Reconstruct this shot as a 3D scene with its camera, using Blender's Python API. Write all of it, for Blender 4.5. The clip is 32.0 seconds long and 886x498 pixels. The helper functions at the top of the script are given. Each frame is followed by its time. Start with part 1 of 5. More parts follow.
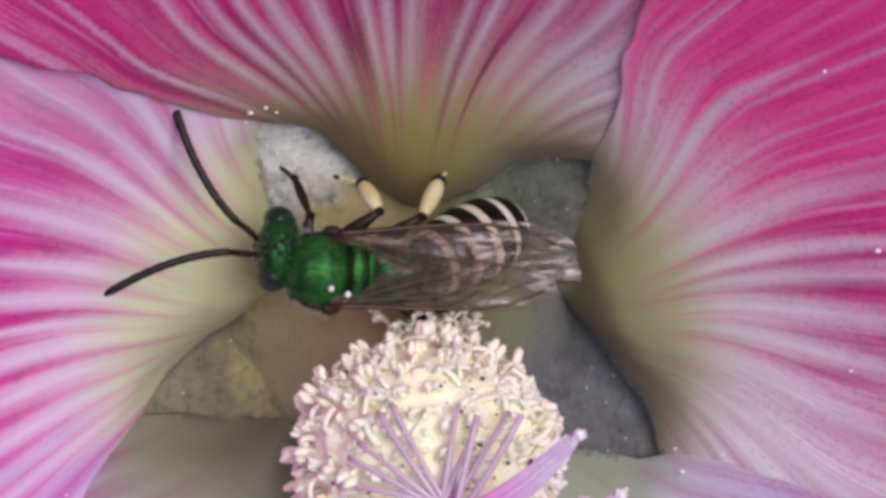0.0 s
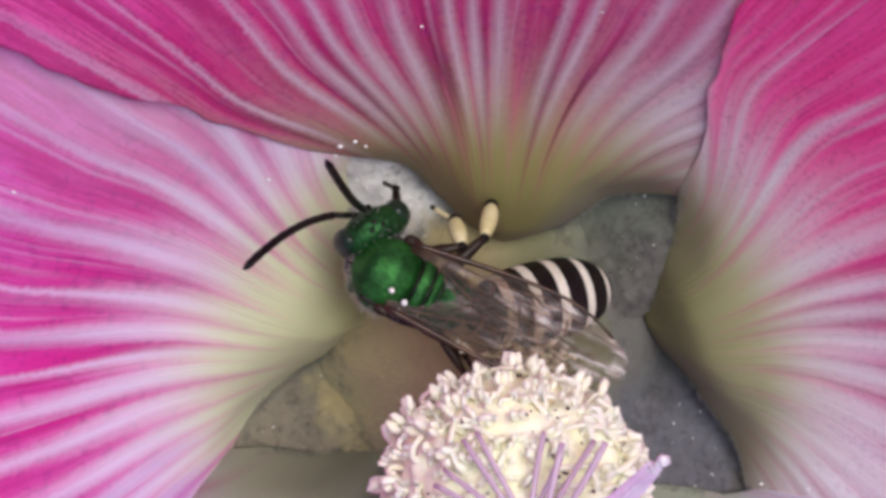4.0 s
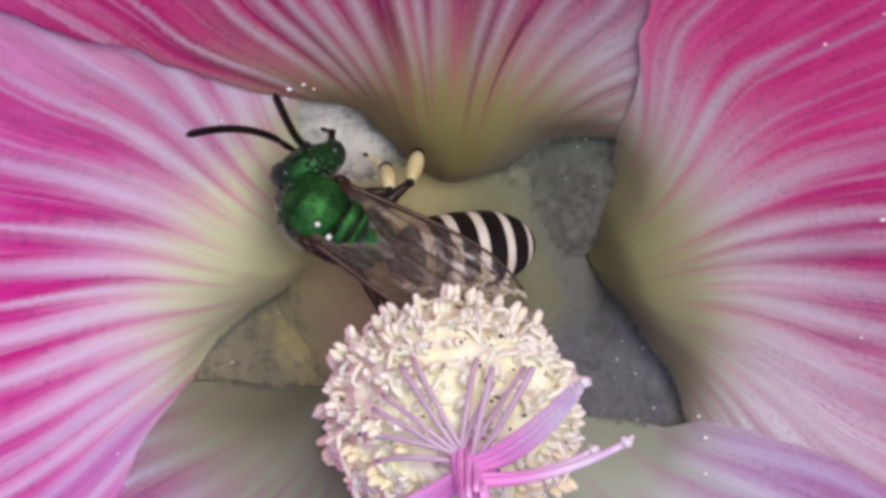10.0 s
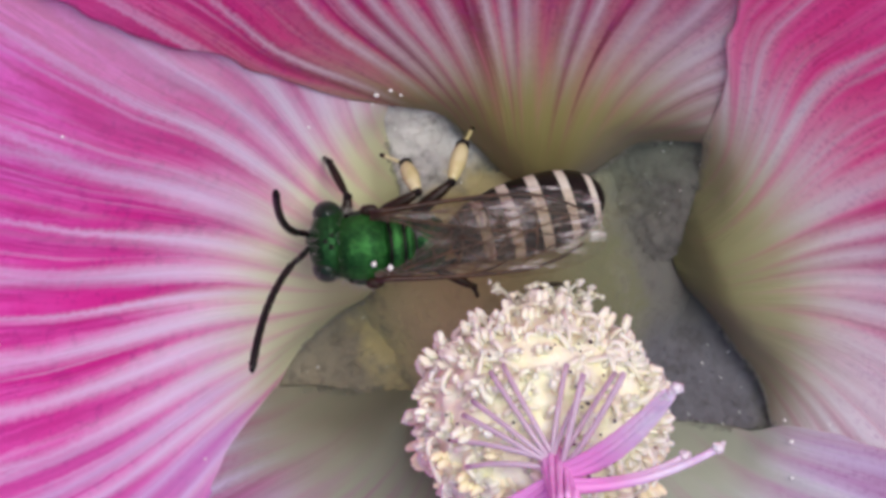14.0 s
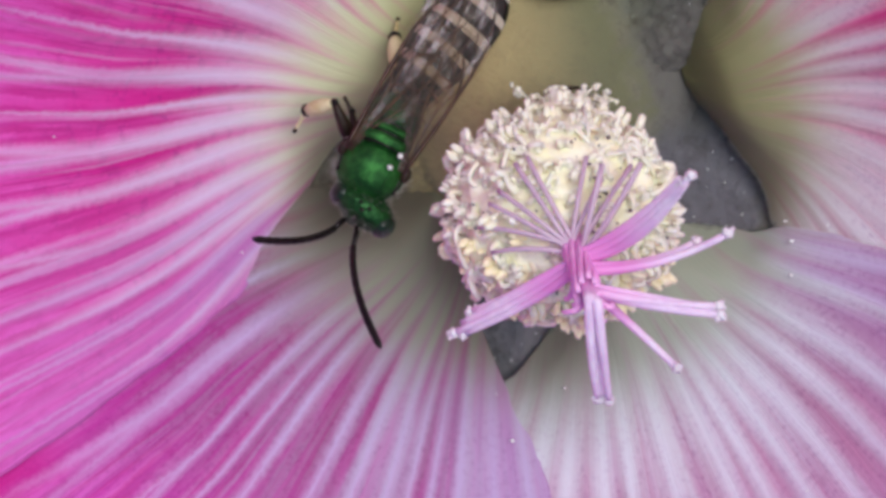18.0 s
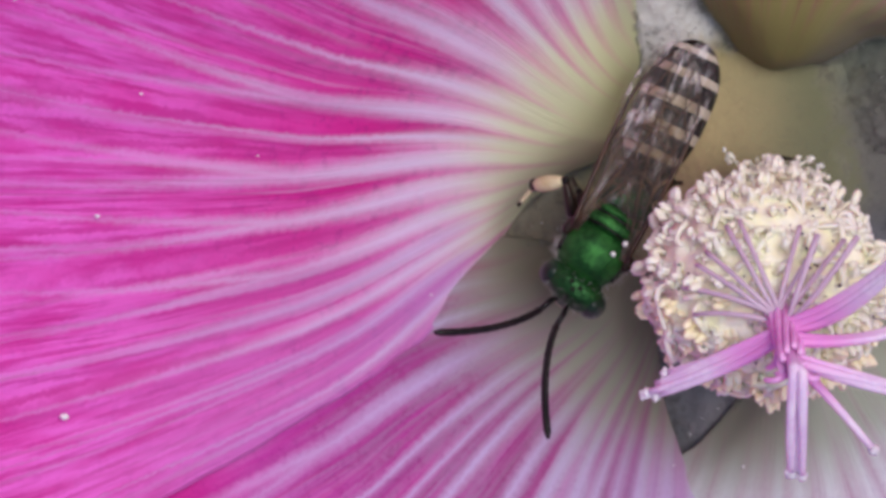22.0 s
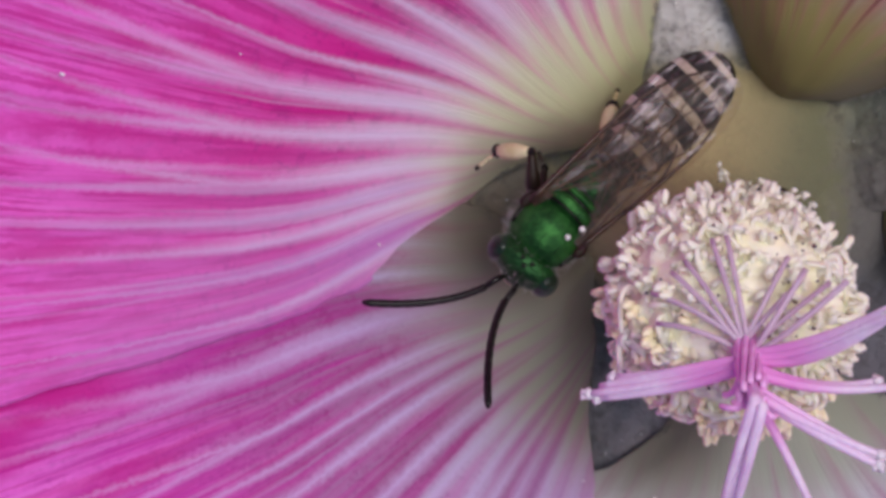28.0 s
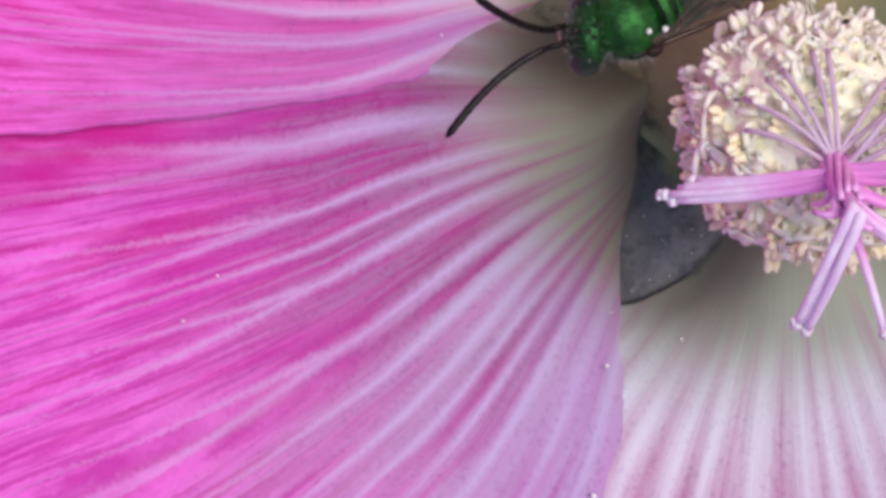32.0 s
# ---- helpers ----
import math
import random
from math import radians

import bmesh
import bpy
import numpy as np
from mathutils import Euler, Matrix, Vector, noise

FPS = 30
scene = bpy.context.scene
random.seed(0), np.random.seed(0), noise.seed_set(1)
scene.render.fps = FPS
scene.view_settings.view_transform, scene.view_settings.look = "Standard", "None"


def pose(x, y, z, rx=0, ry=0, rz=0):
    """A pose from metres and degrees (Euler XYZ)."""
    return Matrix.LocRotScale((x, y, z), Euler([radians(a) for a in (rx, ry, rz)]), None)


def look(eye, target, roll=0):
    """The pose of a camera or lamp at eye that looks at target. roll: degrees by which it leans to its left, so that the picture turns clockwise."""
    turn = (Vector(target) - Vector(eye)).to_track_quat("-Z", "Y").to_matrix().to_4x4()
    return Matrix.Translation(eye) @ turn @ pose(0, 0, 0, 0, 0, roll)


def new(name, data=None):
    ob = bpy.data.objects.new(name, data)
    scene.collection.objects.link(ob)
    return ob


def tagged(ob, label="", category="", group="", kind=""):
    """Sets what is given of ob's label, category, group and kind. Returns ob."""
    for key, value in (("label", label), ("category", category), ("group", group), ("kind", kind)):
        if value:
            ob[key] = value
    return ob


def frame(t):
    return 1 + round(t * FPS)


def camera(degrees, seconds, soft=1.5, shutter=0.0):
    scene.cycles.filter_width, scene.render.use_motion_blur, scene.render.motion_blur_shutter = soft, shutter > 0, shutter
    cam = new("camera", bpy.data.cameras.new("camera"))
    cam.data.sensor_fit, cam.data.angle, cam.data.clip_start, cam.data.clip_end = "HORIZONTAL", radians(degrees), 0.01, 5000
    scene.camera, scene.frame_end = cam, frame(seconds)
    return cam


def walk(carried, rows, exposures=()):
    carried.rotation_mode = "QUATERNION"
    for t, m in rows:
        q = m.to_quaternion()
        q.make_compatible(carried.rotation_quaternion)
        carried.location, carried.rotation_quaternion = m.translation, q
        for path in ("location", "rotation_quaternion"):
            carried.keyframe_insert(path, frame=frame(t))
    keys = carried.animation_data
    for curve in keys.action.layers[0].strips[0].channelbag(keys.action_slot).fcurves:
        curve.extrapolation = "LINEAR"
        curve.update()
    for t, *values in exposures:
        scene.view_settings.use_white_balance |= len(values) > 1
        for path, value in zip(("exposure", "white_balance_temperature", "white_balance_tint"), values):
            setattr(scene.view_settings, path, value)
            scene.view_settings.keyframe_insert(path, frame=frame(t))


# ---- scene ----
# A green sweat bee walks about in the throat of a pink hollyhock flower. Meshes are authored in millimetres.
MM = 0.001
cam = camera(15.0, 32.0, soft=3.7)
walk(cam, [
    (0.0, pose(-0.005843, 0.037902, 0.090204, -21.094, -3.862, 1.343)),
    (0.5, pose(-0.006012, 0.037765, 0.090277, -21.151, -3.839, 1.300)),
    (1.0, pose(-0.005923, 0.037606, 0.090583, -21.046, -4.054, 1.340)),
    (1.5, pose(-0.006001, 0.037926, 0.090654, -21.368, -3.802, 1.312)),
    (2.0, pose(-0.006228, 0.038192, 0.091046, -21.176, -2.749, 0.928)),
    (2.5, pose(-0.006412, 0.038036, 0.091582, -21.323, -2.612, 0.902)),
    (3.0, pose(-0.006553, 0.038063, 0.091699, -19.902, -2.170, 0.918)),
    (3.5, pose(-0.006380, 0.037570, 0.091611, -19.841, -2.340, 0.913)),
    (5.5, pose(-0.001991, 0.036026, 0.092194, -18.886, -0.752, 0.734)),
    (6.0, pose(-0.001944, 0.036131, 0.093079, -19.057, -0.652, 0.759)),
    (6.5, pose(-0.001759, 0.036392, 0.094337, -19.277, -1.143, 0.914)),
    (7.0, pose(-0.001718, 0.036268, 0.095276, -19.954, -0.908, 0.614)),
    (7.5, pose(-0.002125, 0.036461, 0.095891, -20.041, -0.695, 0.555)),
    (8.0, pose(-0.002849, 0.036401, 0.096220, -19.784, -0.307, 0.422)),
    (8.5, pose(-0.002453, 0.036131, 0.096010, -19.898, -0.422, 0.494)),
    (9.0, pose(-0.002242, 0.036457, 0.095668, -19.509, -0.680, 0.522)),
    (9.5, pose(-0.001879, 0.036255, 0.096045, -19.710, -1.005, 0.676)),
    (10.0, pose(-0.002063, 0.036556, 0.096386, -19.547, -1.076, 0.535)),
    (10.5, pose(-0.002182, 0.036605, 0.096724, -19.481, -0.951, 0.455)),
    (11.0, pose(-0.002407, 0.036077, 0.096214, -19.501, -0.637, 0.231)),
    (11.5, pose(-0.002498, 0.036449, 0.096206, -19.020, -0.852, 0.225)),
    (12.0, pose(-0.002309, 0.036009, 0.096606, -19.017, -0.958, 0.201)),
    (12.5, pose(-0.003248, 0.035655, 0.096683, -19.774, -0.316, 0.113)),
    (13.0, pose(-0.004276, 0.035846, 0.096216, -20.007, 0.022, -0.013)),
    (13.5, pose(-0.003592, 0.036115, 0.096004, -20.046, -0.163, 0.142)),
    (14.0, pose(-0.003257, 0.036934, 0.096303, -19.674, -0.383, 0.112)),
    (14.5, pose(-0.004089, 0.037270, 0.097483, -19.398, 0.030, 0.212)),
    (15.0, pose(-0.004394, 0.036181, 0.097973, -20.086, 0.256, 0.405)),
    (15.5, pose(-0.004002, 0.035822, 0.098964, -20.556, -0.286, 0.930)),
    (17.5, pose(-0.004721, 0.036531, 0.101810, -20.798, -1.248, 0.901)),
    (18.0, pose(-0.005181, 0.036257, 0.103638, -21.311, -0.815, 0.694)),
    (18.5, pose(-0.005505, 0.036216, 0.105368, -20.807, -0.650, 0.619)),
    (19.0, pose(-0.005620, 0.035464, 0.106501, -20.846, -0.704, 0.701)),
    (19.5, pose(-0.005851, 0.035647, 0.106334, -19.822, -0.709, 0.674)),
    (20.0, pose(-0.006296, 0.035628, 0.106346, -19.483, -0.489, 0.679)),
    (20.5, pose(-0.006277, 0.034630, 0.106478, -20.067, -0.499, 1.263)),
    (21.0, pose(-0.006214, 0.033365, 0.106164, -20.917, -0.027, 2.516)),
    (21.5, pose(-0.007563, 0.033476, 0.104332, -20.204, 1.708, 3.920)),
    (22.0, pose(-0.008176, 0.033410, 0.102307, -19.253, 2.609, 5.271)),
    (22.5, pose(-0.007378, 0.031323, 0.101689, -20.413, 2.468, 7.487)),
    (23.0, pose(-0.007814, 0.030622, 0.100539, -20.178, 3.235, 9.124)),
    (23.5, pose(-0.009047, 0.030308, 0.099863, -19.344, 4.252, 10.809)),
    (24.0, pose(-0.009798, 0.029784, 0.099351, -18.824, 4.388, 12.016)),
    (24.5, pose(-0.009571, 0.029038, 0.098457, -18.605, 3.623, 13.552)),
    (25.0, pose(-0.009302, 0.028426, 0.097976, -18.555, 3.128, 14.769)),
    (25.5, pose(-0.010149, 0.028335, 0.098113, -17.952, 3.756, 15.277)),
    (27.5, pose(-0.010763, 0.029048, 0.097590, -17.730, 3.983, 18.038)),
    (28.0, pose(-0.011018, 0.028547, 0.097592, -17.837, 4.262, 18.721)),
    (28.5, pose(-0.012338, 0.026816, 0.095820, -18.119, 5.163, 19.350)),
    (29.0, pose(-0.011903, 0.024641, 0.096592, -18.191, 5.822, 20.752)),
    (29.5, pose(-0.014259, 0.025155, 0.096501, -17.838, 5.455, 22.225)),
    (30.0, pose(-0.015278, 0.024115, 0.096613, -16.463, 5.851, 23.150)),
    (30.5, pose(-0.015898, 0.020820, 0.097927, -15.523, 5.488, 24.625)),
    (31.0, pose(-0.016612, 0.021350, 0.097730, -16.783, 4.509, 25.844)),
    (31.5, pose(-0.015277, 0.018496, 0.097682, -15.993, 2.668, 26.312)),
    (32.0, pose(-0.015939, 0.017230, 0.096813, -16.247, 2.186, 26.720)),
], exposures=[(0.0, -0.06, 6420, 12), (2.0, -0.04, 6420, 12), (3.0, 0.04, 6420, 13), (6.0, 0.00, 6420, 12), (9.0, -0.04, 6420, 12), (12.0, -0.06, 6420, 12), (16.0, -0.08, 6420, 12), (18.0, -0.14, 6250, 11), (21.0, -0.19, 6200, 10), (22.0, -0.25, 6300, 16), (24.0, -0.34, 6370, 18), (28.0, -0.40, 6350, 19), (29.0, -0.30, 6280, 19), (30.0, -0.06, 6400, 16), (31.0, 0.08, 6450, 10), (32.0, -0.04, 6350, 13)])

# ---- light: a bright overcast sky ----
world = bpy.data.worlds.new("sky")
scene.world = world
world.use_nodes = True
wn = world.node_tree.nodes
sky = wn.new("ShaderNodeTexSky")
sky.sky_type = "NISHITA"
sky.sun_disc = False
sky.sun_elevation, sky.sun_rotation = radians(60), radians(24)
wn["Background"].inputs["Strength"].default_value = 0.118
world.node_tree.links.new(sky.outputs[0], wn["Background"].inputs["Color"])
sun = new("sun", bpy.data.lights.new("sun", "SUN"))
sun.data.energy, sun.data.angle, sun.data.color = 2.6, radians(32), (1.0, 0.96, 0.9)
sun.matrix_world = look((0.20, 0.45, 0.87), (0, 0, 0))


# ---- materials ----
def material(name):
    m = bpy.data.materials.new(name)
    m.use_nodes = True
    return m, m.node_tree.nodes, m.node_tree.links, m.node_tree.nodes["Principled BSDF"]


def calc(nt, op, a, b=0.0, c=0.0, clamp=False):
    n = nt.nodes.new("ShaderNodeMath")
    n.operation, n.use_clamp = op, clamp
    for i, v in enumerate((a, b, c)):
        if isinstance(v, (int, float)):
            n.inputs[i].default_value = v
        else:
            nt.links.new(v, n.inputs[i])
    return n.outputs[0]


def ramp01(nt, v, lo, hi):
    n = nt.nodes.new("ShaderNodeMapRange")
    n.interpolation_type = "SMOOTHSTEP"
    nt.links.new(v, n.inputs[0])
    n.inputs[1].default_value, n.inputs[2].default_value = lo, hi
    return n.outputs[0]


def blend(nt, f, a, b, how="MIX"):
    n = nt.nodes.new("ShaderNodeMix")
    n.data_type, n.blend_type = "RGBA", how
    for i, v in ((0, f), (6, a), (7, b)):
        if isinstance(v, (int, float)):
            n.inputs[i].default_value = v
        elif isinstance(v, tuple):
            n.inputs[i].default_value = (*v, 1)
        else:
            nt.links.new(v, n.inputs[i])
    return n.outputs[2]


def noise_tex(nt, vec, scale, detail=3.0, rough=0.55):
    n = nt.nodes.new("ShaderNodeTexNoise")
    n.inputs["Scale"].default_value, n.inputs["Detail"].default_value, n.inputs["Roughness"].default_value = scale, detail, rough
    if vec is not None:
        nt.links.new(vec, n.inputs["Vector"])
    return n.outputs[0]


def combine(nt, x, y, w):
    n = nt.nodes.new("ShaderNodeCombineXYZ")
    for i, v in enumerate((x, y, w)):
        if isinstance(v, (int, float)):
            n.inputs[i].default_value = v
        else:
            nt.links.new(v, n.inputs[i])
    return n.outputs[0]


def add_bump(nt, bsdf, height, strength, distance):
    n = nt.nodes.new("ShaderNodeBump")
    n.inputs["Strength"].default_value, n.inputs["Distance"].default_value = strength, distance
    nt.links.new(height, n.inputs["Height"])
    nt.links.new(n.outputs[0], bsdf.inputs["Normal"])
    return n.outputs[0]


def petal_material(name, deep, pale, outer, start, red, cream, veins=0.40, violet=0.6, amount=1.0, felt=0.0, flush=0.0, lilac=(0.78, 0.66, 0.75), throat=(0.24, 0.235, 0.095), vein_tint=(0.76, 0.71, 0.84), deepen=(7.0, 13.0), fold_shade=0.0, stipple=0.40, pale_lit=0.0, veil=0.0):
    """Pink petal: u runs across it, v along it in millimetres / 50. Pale veins, streaks between them, a creamy green base."""
    m, nodes, links, bsdf = material(name)
    nt = m.node_tree
    uv = nodes.new("ShaderNodeUVMap")
    sep = nodes.new("ShaderNodeSeparateXYZ")
    links.new(uv.outputs[0], sep.inputs[0])
    info = nodes.new("ShaderNodeObjectInfo")
    u, r = sep.outputs[0], calc(nt, "MULTIPLY", sep.outputs[1], 50.0)
    seed = calc(nt, "MULTIPLY", info.outputs["Random"], 40.0)

    def along(across, lengthwise, detail=2.0, rough=0.55):
        return noise_tex(nt, combine(nt, calc(nt, "MULTIPLY", uw, across), calc(nt, "MULTIPLY", r, lengthwise), seed), 1.0, detail, rough)

    uw = u
    warp = along(5.0, 0.05)
    uw = calc(nt, "ADD", u, calc(nt, "MULTIPLY", calc(nt, "SUBTRACT", warp, 0.5), 0.03))
    uw = calc(nt, "ADD", uw, calc(nt, "MULTIPLY", calc(nt, "SUBTRACT", along(13.0, 0.012, 1.0), 0.5), 0.085))

    place = nodes.new("ShaderNodeTexCoord")
    turned = nodes.new("ShaderNodeMapping")
    turned.inputs["Rotation"].default_value = (0.6, 0.75, 0.4)
    links.new(place.outputs["Object"], turned.inputs["Vector"])
    grain = noise_tex(nt, turned.outputs[0], 1700.0, 4.0, 0.75)
    fray = noise_tex(nt, place.outputs["Object"], 4200.0, 2.0, 0.6)
    uw = calc(nt, "ADD", uw, calc(nt, "MULTIPLY", calc(nt, "SUBTRACT", fray, 0.5), 0.0035))

    def lines(count, half):
        """Lines along the petal, half as wide as given in millimetres, so that they fan out."""
        cell = calc(nt, "FRACT", calc(nt, "MULTIPLY", uw, float(count)))
        off = calc(nt, "ABSOLUTE", calc(nt, "SUBTRACT", cell, 0.5))
        mm = calc(nt, "MULTIPLY", off, calc(nt, "MULTIPLY", r, 1.92 / count))
        return calc(nt, "SUBTRACT", 1.0, calc(nt, "DIVIDE", mm, half), clamp=True)

    wobble = calc(nt, "ADD", calc(nt, "MULTIPLY", along(21.0, 0.015, 1.0), 0.75), calc(nt, "MULTIPLY", along(34.0, 0.12, 1.0), 0.3))
    def layer(name):
        n = nodes.new("ShaderNodeAttribute")
        n.attribute_name = name
        return n.outputs["Fac"]

    # distance from the nearest vein, which may fork on its way out
    index = calc(nt, "ADD", layer("vein_index"), calc(nt, "MULTIPLY", calc(nt, "SUBTRACT", along(13.0, 0.10, 2.0), 0.5), 0.22))
    index = calc(nt, "ADD", index, calc(nt, "MULTIPLY", calc(nt, "SUBTRACT", fray, 0.5), 0.11))
    index = calc(nt, "ADD", index, calc(nt, "MULTIPLY", calc(nt, "SUBTRACT", noise_tex(nt, place.outputs["Object"], 9500.0, 2.0, 0.6), 0.5), 0.06))
    off = calc(nt, "ABSOLUTE", calc(nt, "SUBTRACT", calc(nt, "FRACT", calc(nt, "ADD", index, 0.5)), 0.5))
    off = calc(nt, "MULTIPLY", off, layer("vein_room"))
    split = calc(nt, "MULTIPLY", layer("vein_fork"), calc(nt, "MULTIPLY", calc(nt, "MAXIMUM", calc(nt, "SUBTRACT", r, 14.5), 0.0), 0.10))
    forked = calc(nt, "ABSOLUTE", calc(nt, "SUBTRACT", off, split))
    taper = calc(nt, "SUBTRACT", 1.15, calc(nt, "MULTIPLY", ramp01(nt, r, 9.5, 22.0), 0.85))
    half = calc(nt, "MULTIPLY", calc(nt, "MULTIPLY", layer("vein_half"), taper), calc(nt, "ADD", 0.62, calc(nt, "MULTIPLY", wobble, 0.75)))
    vein = calc(nt, "SUBTRACT", 1.0, calc(nt, "DIVIDE", forked, calc(nt, "MULTIPLY", half, veins * 2.9)), clamp=True)
    vein = calc(nt, "POWER", vein, 1.35)
    vein = calc(nt, "MULTIPLY", vein, calc(nt, "ADD", 0.62, calc(nt, "MULTIPLY", along(30.0, 0.16, 2.0), 0.7)), clamp=True)
    vein2 = calc(nt, "MULTIPLY", ramp01(nt, lines(45, 0.15), 0.0, 1.0), ramp01(nt, along(45.0, 0.10), 0.40, 0.7))
    streak = along(26.0, 0.08, 3.0, 0.6)
    fine = along(200.0, 0.35, 2.0, 0.6)
    broad = along(3.0, 0.1)
    blotch = along(60.0, 0.35, 2.0, 0.6)
    # how far the pink has set in
    between = calc(nt, "DIVIDE", off, layer("vein_room"))
    reach = calc(nt, "ADD", r, calc(nt, "MULTIPLY", calc(nt, "SUBTRACT", streak, 0.5), 8.0))
    reach = calc(nt, "ADD", reach, calc(nt, "MULTIPLY", calc(nt, "SUBTRACT", between, 0.25), 5.0))
    pink = calc(nt, "MULTIPLY", ramp01(nt, reach, start, start + 7.0), calc(nt, "ADD", amount, calc(nt, "MULTIPLY", ramp01(nt, r, 13.0, 22.0), 1.0 - amount)))
    tone = blend(nt, calc(nt, "MULTIPLY", ramp01(nt, streak, 0.30, 0.66), ramp01(nt, r, *deepen)), pale, deep)
    tone = blend(nt, ramp01(nt, calc(nt, "ADD", r, calc(nt, "MULTIPLY", calc(nt, "SUBTRACT", broad, 0.5), 6.0)), 12.5, 20.5), tone, outer)
    tone = blend(nt, calc(nt, "MULTIPLY", ramp01(nt, fine, 0.40, 0.64), 0.6), tone, tuple(0.8 * c for c in deep))
    tone = blend(nt, calc(nt, "MULTIPLY", ramp01(nt, blotch, 0.44, 0.66), 0.45), tone, deep)
    thread = along(110.0, 0.10, 3.0, 0.6)
    tone = blend(nt, calc(nt, "MULTIPLY", calc(nt, "MULTIPLY", ramp01(nt, thread, 0.54, 0.66), ramp01(nt, r, 11.0, 17.0)), 0.4), tone, (0.58, 0.008, 0.20))
    dark = calc(nt, "MULTIPLY", ramp01(nt, streak, 0.44, 0.66), calc(nt, "SUBTRACT", 1.0, ramp01(nt, r, 9.5, 15.0)))
    tone = blend(nt, calc(nt, "MULTIPLY", dark, red), tone, (0.20, 0.02, 0.06))
    tone = blend(nt, calc(nt, "MULTIPLY", ramp01(nt, grain, 0.52, 0.62), calc(nt, "SUBTRACT", 0.42, calc(nt, "MULTIPLY", ramp01(nt, r, 12.0, 18.0), 0.32))), tone, (0.40, 0.010, 0.22))
    edge = nodes.new("ShaderNodeAttribute")
    edge.attribute_name = "edge"
    rosy = calc(nt, "MULTIPLY", ramp01(nt, edge.outputs["Fac"], 0.0, 0.45), ramp01(nt, calc(nt, "ADD", r, calc(nt, "MULTIPLY", streak, 4.0)), 9.0, 14.0))
    tone = blend(nt, calc(nt, "MULTIPLY", rosy, flush), tone, blend(nt, ramp01(nt, fine, 0.3, 0.7), (1.0, 0.075, 0.38), (0.86, 0.028, 0.26)))
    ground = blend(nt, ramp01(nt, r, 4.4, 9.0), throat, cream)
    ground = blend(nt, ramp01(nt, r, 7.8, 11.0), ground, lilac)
    col = blend(nt, pink, ground, tone)
    veincol = blend(nt, ramp01(nt, r, 9.0, 25.0), vein_tint, (0.86, 0.36, 0.76))
    strength = calc(nt, "SUBTRACT", 0.84, calc(nt, "MULTIPLY", ramp01(nt, r, 11.0, 24.0), 0.50))
    vmask = calc(nt, "MULTIPLY", calc(nt, "MULTIPLY", vein, strength), calc(nt, "MULTIPLY", ramp01(nt, r, 7.2, 11.5), calc(nt, "SUBTRACT", 1.0, calc(nt, "MULTIPLY", rosy, 0.85 * flush))))
    col = blend(nt, vmask, col, veincol)
    col = blend(nt, calc(nt, "MULTIPLY", vein2, calc(nt, "MULTIPLY", ramp01(nt, r, 9.0, 15.0), 0.5)), col, veincol)
    # pale lavender streaks on the side that lies on top
    pale_side = calc(nt, "MULTIPLY", ramp01(nt, edge.outputs["Fac"], -0.35, 0.75), calc(nt, "SUBTRACT", 1.0, ramp01(nt, r, 14.0, 24.0)))
    pale_side = calc(nt, "MULTIPLY", calc(nt, "MULTIPLY", pale_side, ramp01(nt, r, 7.5, 11.0)), calc(nt, "SUBTRACT", 1.0, calc(nt, "MULTIPLY", ramp01(nt, streak, 0.46, 0.64), 0.75)))
    col = blend(nt, calc(nt, "MULTIPLY", pale_side, veil), col, (0.60, 0.52, 0.74))
    # violet tinge along the margin that lies on top
    margin = calc(nt, "MULTIPLY", ramp01(nt, edge.outputs["Fac"], 0.40, 0.97), calc(nt, "MULTIPLY", ramp01(nt, r, 7.5, 10.0), calc(nt, "SUBTRACT", 1.0, ramp01(nt, r, 13.0, 23.0))))
    col = blend(nt, calc(nt, "MULTIPLY", calc(nt, "MULTIPLY", margin, calc(nt, "ADD", 0.35, calc(nt, "MULTIPLY", ramp01(nt, streak, 0.34, 0.62), 0.65))), violet), col, (0.56, 0.28, 0.68))
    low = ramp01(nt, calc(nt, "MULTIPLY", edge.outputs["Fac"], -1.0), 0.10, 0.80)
    # olive like the felt along the tucked claw margin, darkened for shade as well
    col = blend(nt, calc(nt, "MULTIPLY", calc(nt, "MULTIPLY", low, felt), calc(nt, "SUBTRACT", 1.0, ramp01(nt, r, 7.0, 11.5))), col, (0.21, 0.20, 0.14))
    # pale streaks on the tucked side; on the left petal they also paint in light
    col = blend(nt, calc(nt, "MULTIPLY", calc(nt, "MULTIPLY", low, pale_lit), calc(nt, "MULTIPLY", ramp01(nt, r, 7.5, 11.0), calc(nt, "ADD", 0.4, calc(nt, "MULTIPLY", calc(nt, "SUBTRACT", 1.0, ramp01(nt, streak, 0.38, 0.62)), 0.6)))), col, (0.86, 0.82, 0.87))
    # crimson band painted as the shade beneath the overlapping petal's edge
    fold = calc(nt, "MULTIPLY", ramp01(nt, calc(nt, "MULTIPLY", edge.outputs["Fac"], -1.0), 0.46, 0.60), ramp01(nt, r, 15.5, 19.0))
    col = blend(nt, calc(nt, "MULTIPLY", calc(nt, "MULTIPLY", fold, fold_shade), calc(nt, "ADD", 0.4, calc(nt, "MULTIPLY", ramp01(nt, blotch, 0.35, 0.6), 0.45))), col, (0.66, 0.012, 0.28))
    # dark stipple where the pigment lies, in rows along the veins
    dots = noise_tex(nt, turned.outputs[0], 5600.0, 2.0, 0.6)
    rows = along(150.0, 0.5, 2.0, 0.6)
